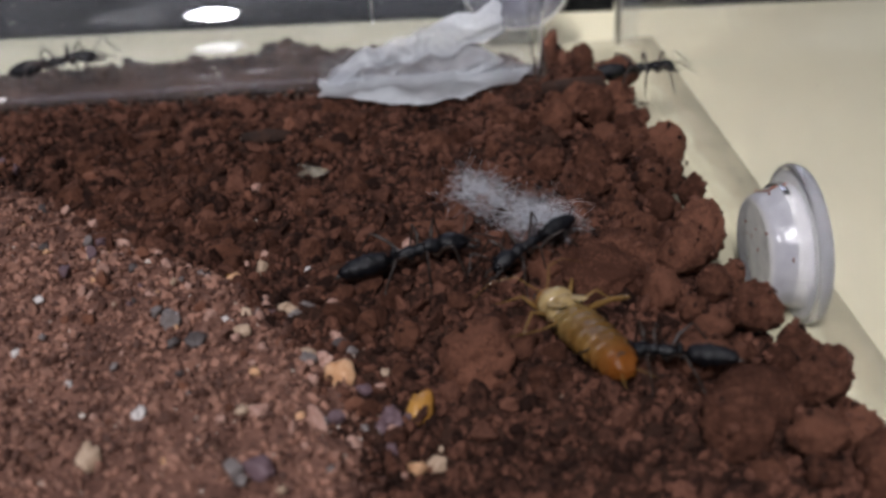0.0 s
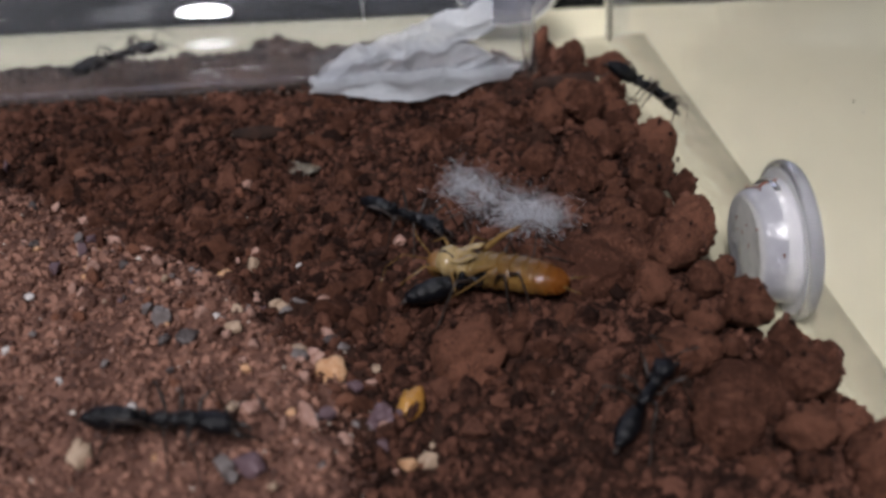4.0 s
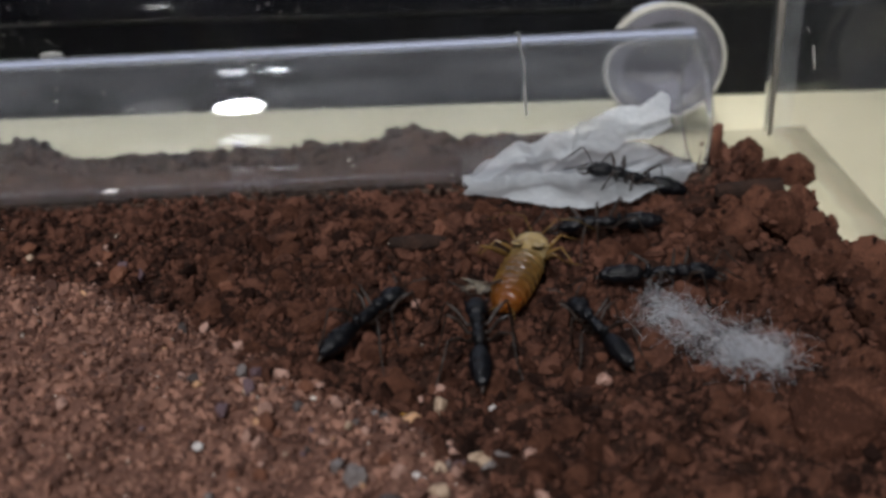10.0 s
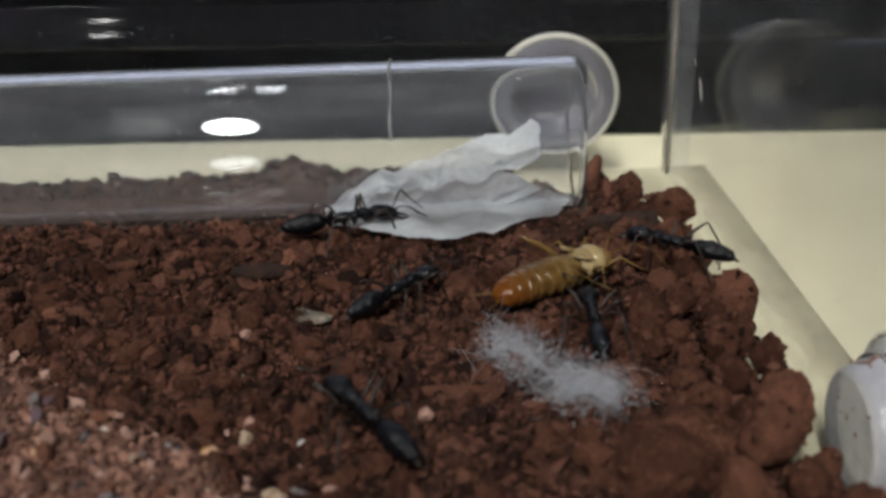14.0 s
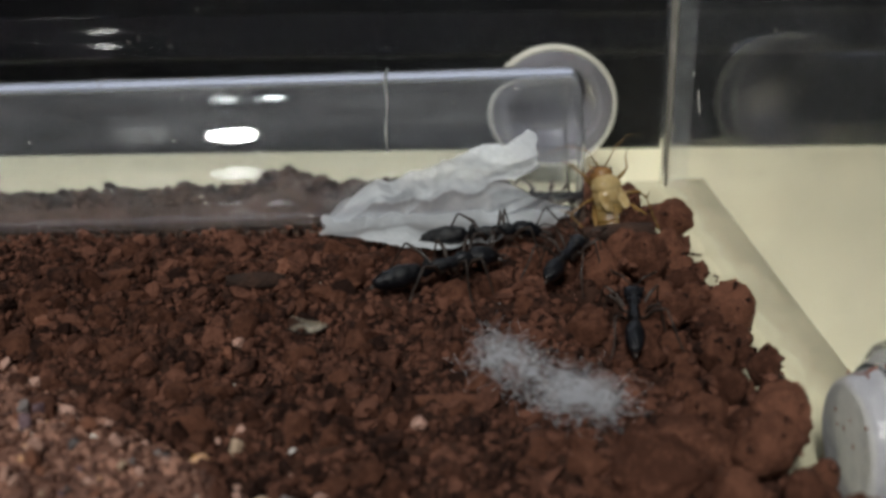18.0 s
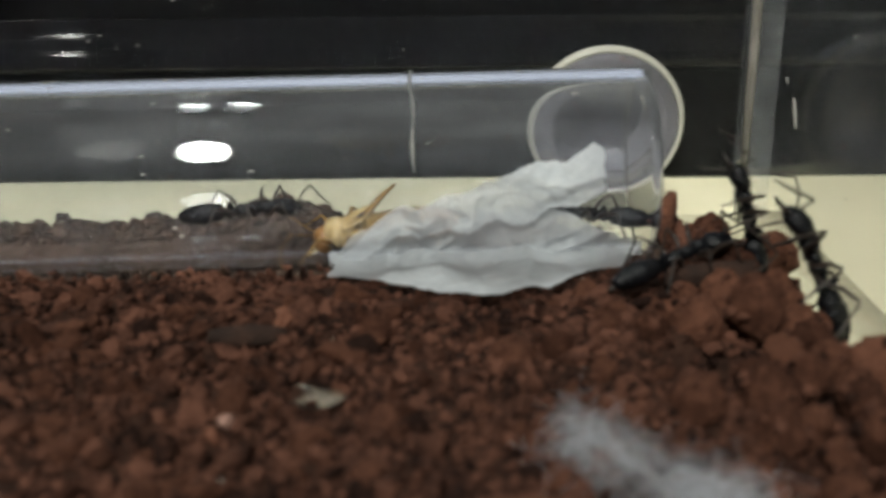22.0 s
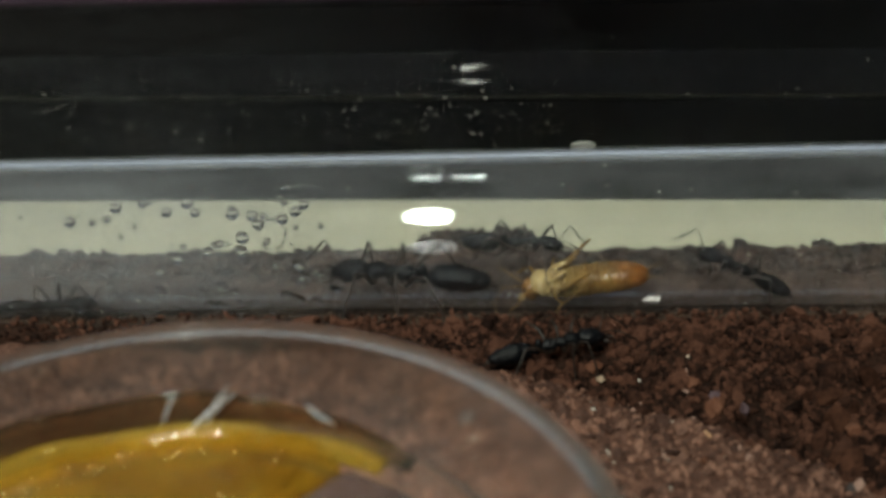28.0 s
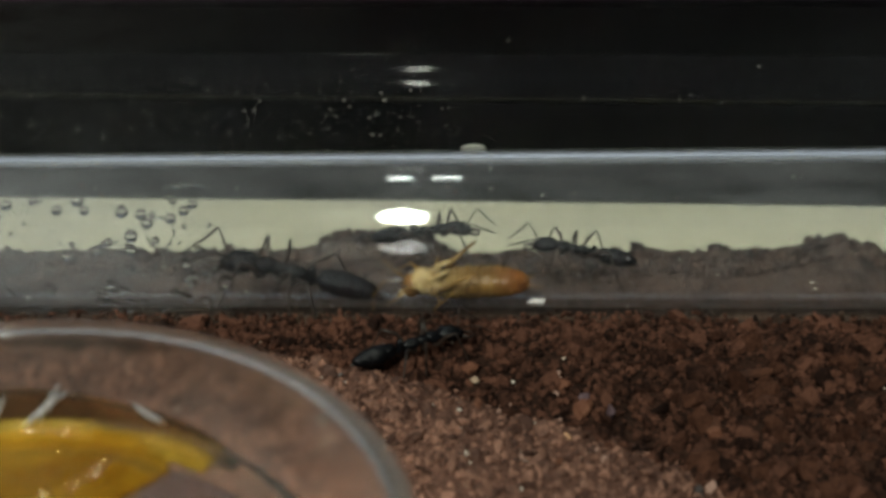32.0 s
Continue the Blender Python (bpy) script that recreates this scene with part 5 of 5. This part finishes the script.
def prey():
    """A pale young cricket lying dead, its head in front along +x."""
    ob = empty("cricket", place(0, 0, 0))
    tagged(ob, "dead pale amber cricket nymph with an orange abdomen", "cricket")
    def girth(x):
        t = (x + 0.2) / 0.62
        return max(0.03, (1 - abs(t) ** 3.6) ** 0.5) * (1 + 0.04 * t) if abs(t) < 0.998 else 0.05

    cuts = [0.36, 0.22, 0.08, -0.06, -0.20, -0.34, -0.47, -0.59, -0.69, -0.78]
    for n, (a, b) in enumerate(zip(cuts, cuts[1:])):
        # each ring overlaps the next one with a slightly flared edge
        b -= 0.035
        bm, rows = bmesh.new(), []
        for q in (0.0, 0.1, 0.4, 0.75, 0.94, 1.0):
            x = a + (b - a) * q
            g = girth(max(x, -0.812)) * (0.95 + 0.10 * q if q < 1 else 0.93)
            rows.append([bm.verts.new((x + 0.012 * math.sin(j * 0.9 + n), 0.228 * g * math.cos(j * math.tau / 28) * (1 + 0.02 * math.sin(3 * j + n)), 0.185 * g * math.sin(j * math.tau / 28) - 0.10 * (x + 0.2) ** 2)) for j in range(28)])
        for c, d in zip(rows, rows[1:]):
            for j in range(28):
                bm.faces.new((c[j], c[(j + 1) % 28], d[(j + 1) % 28], d[j]))
        bm.faces.new(rows[0][::-1])
        bm.faces.new(rows[-1])
        bmesh.ops.recalc_face_normals(bm, faces=bm.faces[:])
        part("abdomen_ring", bm, PREY_TAIL, ob)
    part("thorax", blob(0.17, 0.205, 0.175, (0.36, 0, 0.01), level=3, rough=0.06, seed=2), PREY_PALE, ob)
    part("collar", blob(0.15, 0.2, 0.165, (0.5, 0, 0.03), level=3, rough=0.05, seed=4), PREY_PALE, ob, "shiny whitish collar plate")
    head = part("head", blob(0.12, 0.15, 0.15, (0.64, 0, -0.03), level=3), PREY_HEAD, ob)
    for side in (-1, 1):
        part("eye", blob(0.022, 0.016, 0.03, (0.70, side * 0.124, 0.02), level=2), LIMB, head)
        part("antenna", hose([(0.74, side * 0.05, 0.05), (0.95, side * 0.2, 0.16), (1.06, side * 0.42, 0.12), (1.04, side * 0.68, 0.0)], [0.009, 0.006, 0.005, 0.003], 5), PREY_BODY, head)
        part("palp", hose([(0.72, side * 0.04, -0.12), (0.80, side * 0.06, -0.15), (0.83, side * 0.03, -0.2)], [0.016, 0.013, 0.008], 5), PREY_PALE, head)
        for n, (root, a, b) in enumerate(((0.52, (0.66, 0.3, 0.12), (0.82, 0.38, 0.0)), (0.38, (0.34, 0.38, 0.14), (0.24, 0.54, 0.0)))):
            part("leg", hose([(root, side * 0.15, -0.05), ((root + a[0]) / 2, side * 0.24, 0.06), (a[0], side * a[1], a[2]), (b[0], side * b[1], b[2]), (b[0] + 0.08, side * (b[1] + 0.1), b[2] - 0.05)], [0.022, 0.026, 0.014, 0.009, 0.004], 6), PREY_BODY, ob)
        part("hind_leg", hose([(0.28, side * 0.19, -0.02), (0.16, side * 0.28, 0.10), (0.02, side * 0.35, 0.22), (-0.16, side * 0.42, 0.33), (-0.17, side * 0.43, 0.32), (0.0, side * 0.48, 0.17), (0.2, side * 0.54, 0.02), (0.3, side * 0.56, -0.03)], [0.022, 0.036, 0.03, 0.013, 0.010, 0.009, 0.008, 0.004], 8), PREY_BODY, ob)
        part("cercus", hose([(-0.74, side * 0.05, -0.03), (-0.86, side * 0.12, -0.02), (-1.0, side * 0.17, -0.02)], [0.014, 0.009, 0.003], 5), PREY_BODY, ob)
        part("wing_pad", blob(0.17, 0.07, 0.014, (0.30, side * 0.12, 0.165), tilt=22, rough=0.35, seed=6 + side, level=3), PREY_PALE, ob, "small whitish wing pad")
    return ob


A_ROWS = [
    (0.00, -0.15, 11.95, 0.25, 18, 0),
    (1.00, -0.19, 12.05, 0.26, 22, 0),
    (2.00, -0.06, 11.91, 0.26, 12, 0),
    (2.50, 0.36, 11.36, 0.25, -25, 0),
    (4.50, 0.65, 11.23, 0.26, 30, 0),
    (5.00, 0.38, 10.85, 0.26, 44, 0),
    (5.50, 0.43, 10.25, 0.25, 84, 0),
    (6.00, 0.32, 9.95, 0.26, 94, 0),
    (6.50, -0.08, 10.24, 0.26, 90, 0),
    (7.00, -0.68, 10.81, 0.26, 96, 0),
    (8.00, -1.04, 12.15, 0.25, 92, 0),
    (9.00, -1.11, 12.86, 0.25, 98, -0),
    (10.00, -1.31, 13.04, 0.26, 89, -0),
    (10.50, -1.28, 12.84, 0.26, 83, -0),
    (11.00, -1.51, 12.98, 0.26, 67, 0),
    (11.50, -1.84, 13.08, 0.26, 133, -0),
    (11.75, -1.16, 12.24, 0.26, 84, 0),
    (12.00, -0.47, 11.39, 0.26, 35, 0),
    (12.25, -0.66, 11.62, 0.25, 80, 0),
    (12.50, -0.84, 11.84, 0.25, 125, -0),
    (13.00, -0.58, 12.12, 0.25, 122, -0),
    (14.00, -0.59, 12.22, 0.25, 123, -0),
    (15.00, -0.65, 12.47, 0.25, 118, -0),
    (15.50, -0.45, 13.02, 0.26, 80, -0),
    (17.50, -0.07, 15.18, 0.25, 39, -0),
    (18.00, 0.13, 15.29, 0.26, 22, -0),
    (19.00, 0.37, 14.80, 0.25, -2, 0),
    (19.70, 2.00, 13.53, 0.27, -8, 6),
    (20.00, 2.54, 13.40, 0.37, 24, 2),
    (20.25, 2.61, 13.56, 0.60, 102, 38),
    (20.50, 2.67, 13.73, 0.82, 180, 75),
    (21.00, 2.87, 14.51, 0.59, 180, 75),
    (22.00, 3.16, 16.02, 0.24, 180, 63),
    (32.00, 3.16, 16.02, 0.24, 180, 63),
]
B_ROWS = [
    (0.00, -8.41, 10.42, 0.67, 3, 0),
    (1.50, -6.65, 10.26, 0.68, 3, 0),
    (2.50, -3.87, 9.82, 0.68, 2, 0),
    (4.50, -2.24, 8.69, 0.67, -26, -0),
    (5.00, -2.64, 8.93, 0.68, -38, -0),
    (5.50, -3.21, 10.00, 0.67, 36, -0),
    (6.00, -4.02, 13.12, 0.39, 68, -17),
    (6.25, -3.90, 13.01, 0.38, 25, -13),
    (6.50, -3.77, 12.89, 0.38, -18, -9),
    (7.00, -2.75, 12.60, 0.26, -27, -1),
    (8.00, -2.45, 12.73, 0.25, 9, -1),
    (9.00, -2.37, 12.92, 0.26, 23, -0),
    (10.00, -2.51, 13.53, 0.26, 53, 0),
    (11.00, -2.42, 13.96, 0.26, 40, 0),
    (12.00, -2.22, 14.58, 0.26, 63, 0),
    (13.00, -1.80, 15.65, 0.26, 63, -1),
    (14.00, -1.05, 16.51, 0.22, 12, -1),
    (15.00, -0.51, 16.17, 0.23, -20, 1),
    (15.50, -0.01, 15.62, 0.26, -5, 0),
    (17.50, 0.76, 16.15, 0.23, 7, -1),
    (18.00, 0.68, 16.22, 0.23, 4, -1),
    (19.00, 0.80, 16.08, 0.24, -1, -1),
    (20.00, 0.99, 16.09, 0.23, 21, -2),
    (20.50, 1.18, 16.10, 0.22, 7, -4),
    (21.00, 1.27, 15.83, 0.24, 29, -6),
    (22.00, 1.98, 16.51, 0.20, 28, 4),
    (32.00, 1.98, 16.51, 0.20, 28, 4),
]
C_ROWS = [
    (0.00, 2.35, 9.80, 0.30, 157, -9),
    (1.00, 2.07, 9.52, 0.25, 155, -6),
    (2.00, 1.93, 9.62, 0.26, 127, -1),
    (2.50, 1.98, 9.71, 0.26, 95, 0),
    (4.50, 2.04, 8.97, 0.26, 56, 2),
    (5.00, 1.52, 9.29, 0.25, 94, 0),
    (5.50, 1.61, 9.41, 0.26, 81, 0),
    (6.00, 1.24, 9.32, 0.25, 107, 0),
    (6.50, 0.95, 11.07, 0.25, 105, 0),
    (7.00, 0.30, 11.63, 0.26, 118, -0),
    (8.00, 0.26, 11.98, 0.25, 121, -0),
    (9.00, -0.22, 13.01, 0.26, 110, -0),
    (10.00, -0.05, 13.11, 0.26, 111, -0),
    (10.50, -0.17, 12.91, 0.25, 104, -0),
    (11.00, -0.21, 14.04, 0.25, 93, -0),
    (11.50, -0.39, 14.16, 0.25, 84, -0),
    (12.00, 0.06, 14.70, 0.25, 76, -0),
    (13.00, 0.19, 14.81, 0.26, 58, -0),
    (14.00, -0.39, 14.60, 0.25, 42, -0),
    (15.00, 0.22, 14.16, 0.26, 14, 0),
    (15.50, 0.27, 14.60, 0.26, 57, -0),
    (17.50, 1.47, 15.62, 0.24, 63, -6),
    (18.00, 1.59, 15.48, 0.25, 65, -6),
    (19.00, 2.17, 15.45, 0.25, 72, -4),
    (20.00, 2.16, 15.23, 0.26, 98, -6),
    (20.25, 2.38, 16.62, -0.01, 139, 25),
    (20.50, 2.61, 18.00, -0.28, 180, 57),
    (21.00, 2.46, 18.00, -0.10, 180, 71),
    (22.00, 1.52, 18.30, -0.05, 180, 5),
    (22.33, 0.35, 18.23, 0.07, 120, -5),
    (22.67, -0.83, 18.17, 0.19, 60, -15),
    (23.00, -2.01, 18.10, 0.31, 0, -25),
    (24.00, -3.57, 18.10, 0.34, 0, -31),
    (24.50, -4.53, 18.10, 0.40, 0, -25),
    (25.17, -4.77, 18.10, 0.30, 60, -1),
    (25.83, -5.00, 18.10, 0.19, 120, 23),
    (26.50, -5.24, 18.10, 0.09, 180, 48),
    (27.00, -5.42, 18.10, 0.04, 180, 44),
    (28.00, -4.81, 18.10, 0.01, 180, 27),
    (28.80, -4.58, 18.10, 0.05, 180, 31),
    (30.00, -4.54, 18.10, 0.14, 180, 39),
    (31.00, -4.63, 18.10, 0.16, 180, 38),
    (32.00, -5.36, 18.10, 0.34, 180, 10),
]
K_ROWS = [
    (0.00, -5.25, 18.20, 0.21, 0, 6),
    (1.00, -5.16, 18.20, 0.26, 0, 7),
    (2.00, -5.29, 18.20, 0.27, 0, 14),
    (2.50, -5.27, 18.20, 0.26, 0, 15),
    (4.50, -3.00, 18.20, 0.15, 0, 11),
    (5.00, -1.19, 18.20, 0.13, 0, 16),
    (6.00, 1.92, 18.20, 0.07, -0, -8),
    (7.00, 1.72, 16.35, 0.19, 13, -2),
    (8.00, 0.62, 15.85, 0.25, 16, -1),
    (8.50, 0.78, 15.89, 0.25, 86, -0),
    (9.00, 0.94, 15.94, 0.24, 156, 0),
    (10.00, 0.98, 16.85, 0.09, 180, 16),
    (10.50, -0.28, 16.85, 0.45, 180, 9),
    (11.00, -1.27, 16.01, 0.25, 223, 2),
    (12.00, -2.25, 16.23, 0.23, 186, 0),
    (13.00, -5.65, 15.30, 0.26, 159, 0),
    (17.50, -7.22, 15.28, 0.35, 176, 6),
    (19.83, -8.77, 15.84, 0.30, 116, 4),
    (22.17, -10.31, 16.39, 0.25, 56, 2),
    (24.50, -11.86, 16.95, 0.20, -4, 0),
    (26.50, -7.24, 16.78, 0.20, 3, -0),
    (27.00, -7.29, 16.30, 0.23, 13, -1),
    (28.00, -7.19, 16.03, 0.24, 21, -1),
    (28.80, -7.13, 16.11, 0.23, 29, -1),
    (30.00, -7.20, 15.97, 0.25, 25, -2),
    (31.00, -7.37, 16.03, 0.24, 32, -3),
    (32.00, -7.36, 16.06, 0.24, 31, -2),
]
M_ROWS = [
    (0.00, 3.33, 17.00, 0.02, 0, -1),
    (0.50, 3.44, 17.00, 0.10, 30, -4),
    (1.00, 3.60, 17.00, 0.17, 70, -4),
    (1.50, 3.75, 17.00, 0.10, 45, -30),
    (2.00, 3.98, 17.00, -0.02, 0, -55),
    (2.50, 3.77, 17.00, -0.07, 0, -21),
    (4.50, 3.08, 15.38, 0.33, 30, -46),
    (5.00, 2.75, 14.90, 0.41, 72, 1),
    (6.00, 2.60, 14.64, 0.38, 80, 3),
    (6.50, 2.55, 14.62, 0.36, 12, 6),
    (7.00, 2.50, 14.59, 0.36, -59, 8),
    (8.00, 2.12, 14.88, 0.26, -26, 7),
    (9.00, 0.29, 14.13, 0.25, -7, 0),
    (10.00, 0.73, 14.20, 0.26, -6, 0),
    (10.50, 0.65, 14.25, 0.25, 53, 0),
    (11.00, 0.56, 14.30, 0.25, 113, -0),
    (11.25, 1.17, 13.75, 0.27, 38, 2),
    (11.50, 1.77, 13.21, 0.28, -36, 4),
    (12.00, 2.15, 12.57, 0.36, -40, 5),
    (12.50, 1.71, 13.36, 0.31, 29, 2),
    (13.00, 1.27, 14.15, 0.25, 97, -0),
    (14.00, 1.65, 13.80, 0.26, 90, -1),
    (15.00, 1.72, 13.83, 0.26, 88, -1),
    (15.50, 1.81, 14.10, 0.25, 87, -0),
    (17.50, 2.00, 13.62, 0.26, 96, -2),
    (18.00, 2.13, 14.02, 0.26, 82, -0),
    (19.00, 2.53, 13.47, 0.37, 77, 2),
    (19.50, 2.65, 13.79, 0.51, 128, 37),
    (20.00, 2.76, 14.12, 0.66, 180, 72),
    (20.25, 2.79, 15.15, 0.49, 139, 36),
    (20.50, 2.82, 16.18, 0.32, 97, -0),
    (20.75, 2.67, 15.85, 0.40, 49, 37),
    (21.00, 2.52, 15.52, 0.48, 0, 74),
    (21.33, 2.58, 15.92, 0.48, 60, 73),
    (21.67, 2.63, 16.32, 0.48, 120, 72),
    (22.00, 2.69, 16.72, 0.48, 180, 72),
    (32.00, 2.69, 16.72, 0.48, 180, 72),
]
N_ROWS = [
    (0.00, 1.30, 12.00, 0.30, -140, -6),
    (1.00, 1.33, 12.12, 0.30, -150, -6),
    (2.00, 1.19, 12.20, 0.29, -112, -3),
    (2.50, 1.11, 12.21, 0.29, -95, -1),
    (4.50, -0.52, 13.16, 0.25, -32, 0),
    (5.00, -0.85, 13.54, 0.26, -27, 0),
    (6.00, -0.99, 13.77, 0.26, -60, 0),
    (7.00, -1.34, 14.53, 0.26, -62, 0),
    (8.00, -0.65, 15.40, 0.26, -109, 0),
    (9.00, -0.13, 15.71, 0.25, -147, 1),
    (10.00, 0.42, 15.43, 0.25, -175, 0),
    (11.00, 1.98, 15.23, 0.26, -181, -5),
    (12.00, 2.54, 14.93, 0.37, -231, -8),
    (13.00, 2.68, 15.07, 0.40, -217, -2),
    (14.00, 2.78, 15.15, 0.41, -213, -1),
    (15.00, 2.91, 15.40, 0.32, -227, -2),
    (15.50, 2.96, 15.66, 0.31, -191, -4),
    (16.17, 2.51, 16.57, 0.11, -247, -6),
    (16.83, 2.05, 17.49, -0.08, -304, -7),
    (17.50, 1.60, 18.40, -0.28, -360, -8),
    (18.00, 1.55, 18.40, -0.28, -360, -8),
    (19.00, 1.77, 18.20, 0.02, -360, -5),
    (20.00, 1.27, 18.20, 0.14, -360, 15),
    (20.50, 0.68, 18.20, 0.05, -360, -0),
    (21.00, -0.27, 18.20, 0.26, -360, -4),
    (22.00, -2.20, 18.10, 0.20, -360, 1),
    (23.00, -4.26, 18.10, 0.08, -360, 3),
    (24.00, -6.08, 18.10, 0.08, -360, 7),
    (24.50, -7.16, 18.10, 0.14, -360, -2),
    (26.50, -7.60, 18.20, 0.42, -360, 6),
    (27.00, -7.79, 18.20, 0.43, -360, -11),
    (28.00, -7.66, 18.20, 0.41, -360, -5),
    (28.80, -8.15, 18.20, 0.61, -360, 9),
    (30.00, -8.10, 18.20, 0.63, -360, 11),
    (31.00, -7.61, 18.20, 0.53, -360, -9),
    (32.00, -7.40, 18.20, 0.57, -360, 4),
]
Q_ROWS = [
    (0.00, -8.90, 18.00, 0.06, 180, 11),
    (24.00, -8.90, 18.00, 0.06, 180, 11),
    (24.50, -8.72, 18.00, -0.02, 180, 16),
    (26.50, -8.88, 18.00, 0.09, 180, 9),
    (27.00, -8.85, 18.00, 0.08, 180, 2),
    (28.00, -8.91, 18.00, 0.05, 180, 3),
    (28.80, -8.89, 18.00, 0.06, 180, 7),
    (30.00, -8.93, 18.00, 0.00, 180, 6),
    (31.00, -8.98, 18.00, 0.04, 180, 7),
    (32.00, -8.95, 18.00, 0.05, 180, 12),
]
J_ROWS = [
    (0.00, -13.70, 17.90, -0.28, 0, 1),
    (28.80, -13.70, 17.90, -0.28, 0, 1),
    (30.00, -13.72, 17.90, -0.27, 0, 1),
    (32.00, -13.72, 17.90, -0.27, 0, 1),
]
P_ROWS = [
    (0.00, 1.58, 10.35, 0.30, 115, 0),
    (1.00, 1.59, 10.48, 0.29, 119, 0),
    (2.00, 1.37, 10.57, 0.30, 129, 0),
    (2.50, 1.45, 10.56, 0.29, 131, 0),
    (4.50, 0.52, 11.73, 0.30, 161, -0),
    (5.00, 0.12, 11.79, 0.29, 150, -0),
    (6.00, -0.47, 11.93, 0.30, 127, -0),
    (7.00, -0.94, 12.70, 0.29, 125, -0),
    (8.00, -1.02, 13.74, 0.29, 120, -0),
    (9.00, -0.95, 13.93, 0.29, 97, -0),
    (10.00, -0.74, 14.46, 0.29, 71, -0),
    (11.00, 0.38, 14.77, 0.30, 6, 0),
    (12.00, 1.16, 14.82, 0.29, 18, -0),
    (13.00, 1.31, 14.70, 0.29, 29, -0),
    (14.00, 1.37, 14.86, 0.29, 32, -0),
    (15.00, 1.47, 14.96, 0.30, 42, -0),
    (15.50, 1.55, 15.15, 0.29, 46, -1),
    (16.50, 1.91, 16.08, 0.05, 113, 37),
    (17.50, 2.26, 17.00, -0.19, 104, 68),
    (18.00, 2.37, 17.00, -0.03, 112, 60),
    (19.00, 2.56, 16.60, 0.16, 165, 32),
    (20.00, 2.44, 17.20, 0.23, 180, 15),
    (20.50, 2.15, 17.60, 0.15, 180, 11),
    (21.00, 1.64, 18.10, 0.16, 180, -1),
    (22.00, -0.71, 18.10, -0.01, 180, -6),
    (23.00, -2.60, 18.10, -0.01, 180, -18),
    (24.00, -4.24, 18.10, 0.00, 180, -15),
    (24.50, -5.42, 18.10, -0.04, 180, -18),
    (26.50, -6.33, 18.10, -0.07, 180, -14),
    (27.00, -6.76, 18.00, 0.09, 180, -4),
    (28.00, -6.79, 18.00, 0.03, 180, -8),
    (28.80, -6.83, 17.90, -0.01, 180, 2),
    (30.00, -6.83, 17.90, 0.03, 180, 6),
    (31.00, -6.81, 17.90, 0.11, 180, 2),
    (32.00, -6.87, 17.90, 0.09, 180, -2),
]


def keyed(rows):
    return [(t, place(x, y, z) @ pose(0, 0, 0, 0, 0, turn) @ pose(0, 0, 0, 0, -rise, 0)) for t, x, y, z, turn, rise in rows]


def stepping(legs, rows):
    """Swings the legs by the distance that the ant has gone."""
    gone, told = 0.0, []
    for n, row in enumerate(rows):
        if n:
            gone += math.dist(row[1:4], rows[n - 1][1:4]) + abs(row[4] - rows[n - 1][4]) * 0.004
        told.append((row[0], gone))
    times = [k * 0.5 for k in range(65)]
    for n, leg in enumerate(legs):
        at = leg.matrix_basis.copy()
        phase = math.pi * ((n + n // 3) % 2)
        swing = [(t, at @ pose(0, 0, 0, 0, 0, 16 * math.sin(7.0 * np.interp(t, [a for a, _ in told], [b for _, b in told]) + phase))) for t in times]
        walk(leg, swing)


ANT_ROWS = (("black ant tugging at the pale cricket on red soil", 0.98, A_ROWS), ("black ant crossing the sand heap towards the tube", 0.92, B_ROWS),
            ("black ant beside the cricket, later inside the tube", 0.84, C_ROWS), ("black ant running out of the glass tube", 0.88, K_ROWS),
            ("black ant climbing among the soil clods by the wall", 0.84, M_ROWS), ("black ant dragging the cricket into the tube", 0.82, N_ROWS),
            ("large black ant waiting inside the wet glass tube", 1.3, Q_ROWS), ("black ant resting at the wet end of the tube", 0.86, J_ROWS))


def motions():
    for n, (label, k, rows) in enumerate(ANT_ROWS):
        ob, legs = ant(label, k, n)
        walk(ob, keyed(rows))
        stepping(legs, rows)
    walk(prey(), keyed(P_ROWS))


motions()
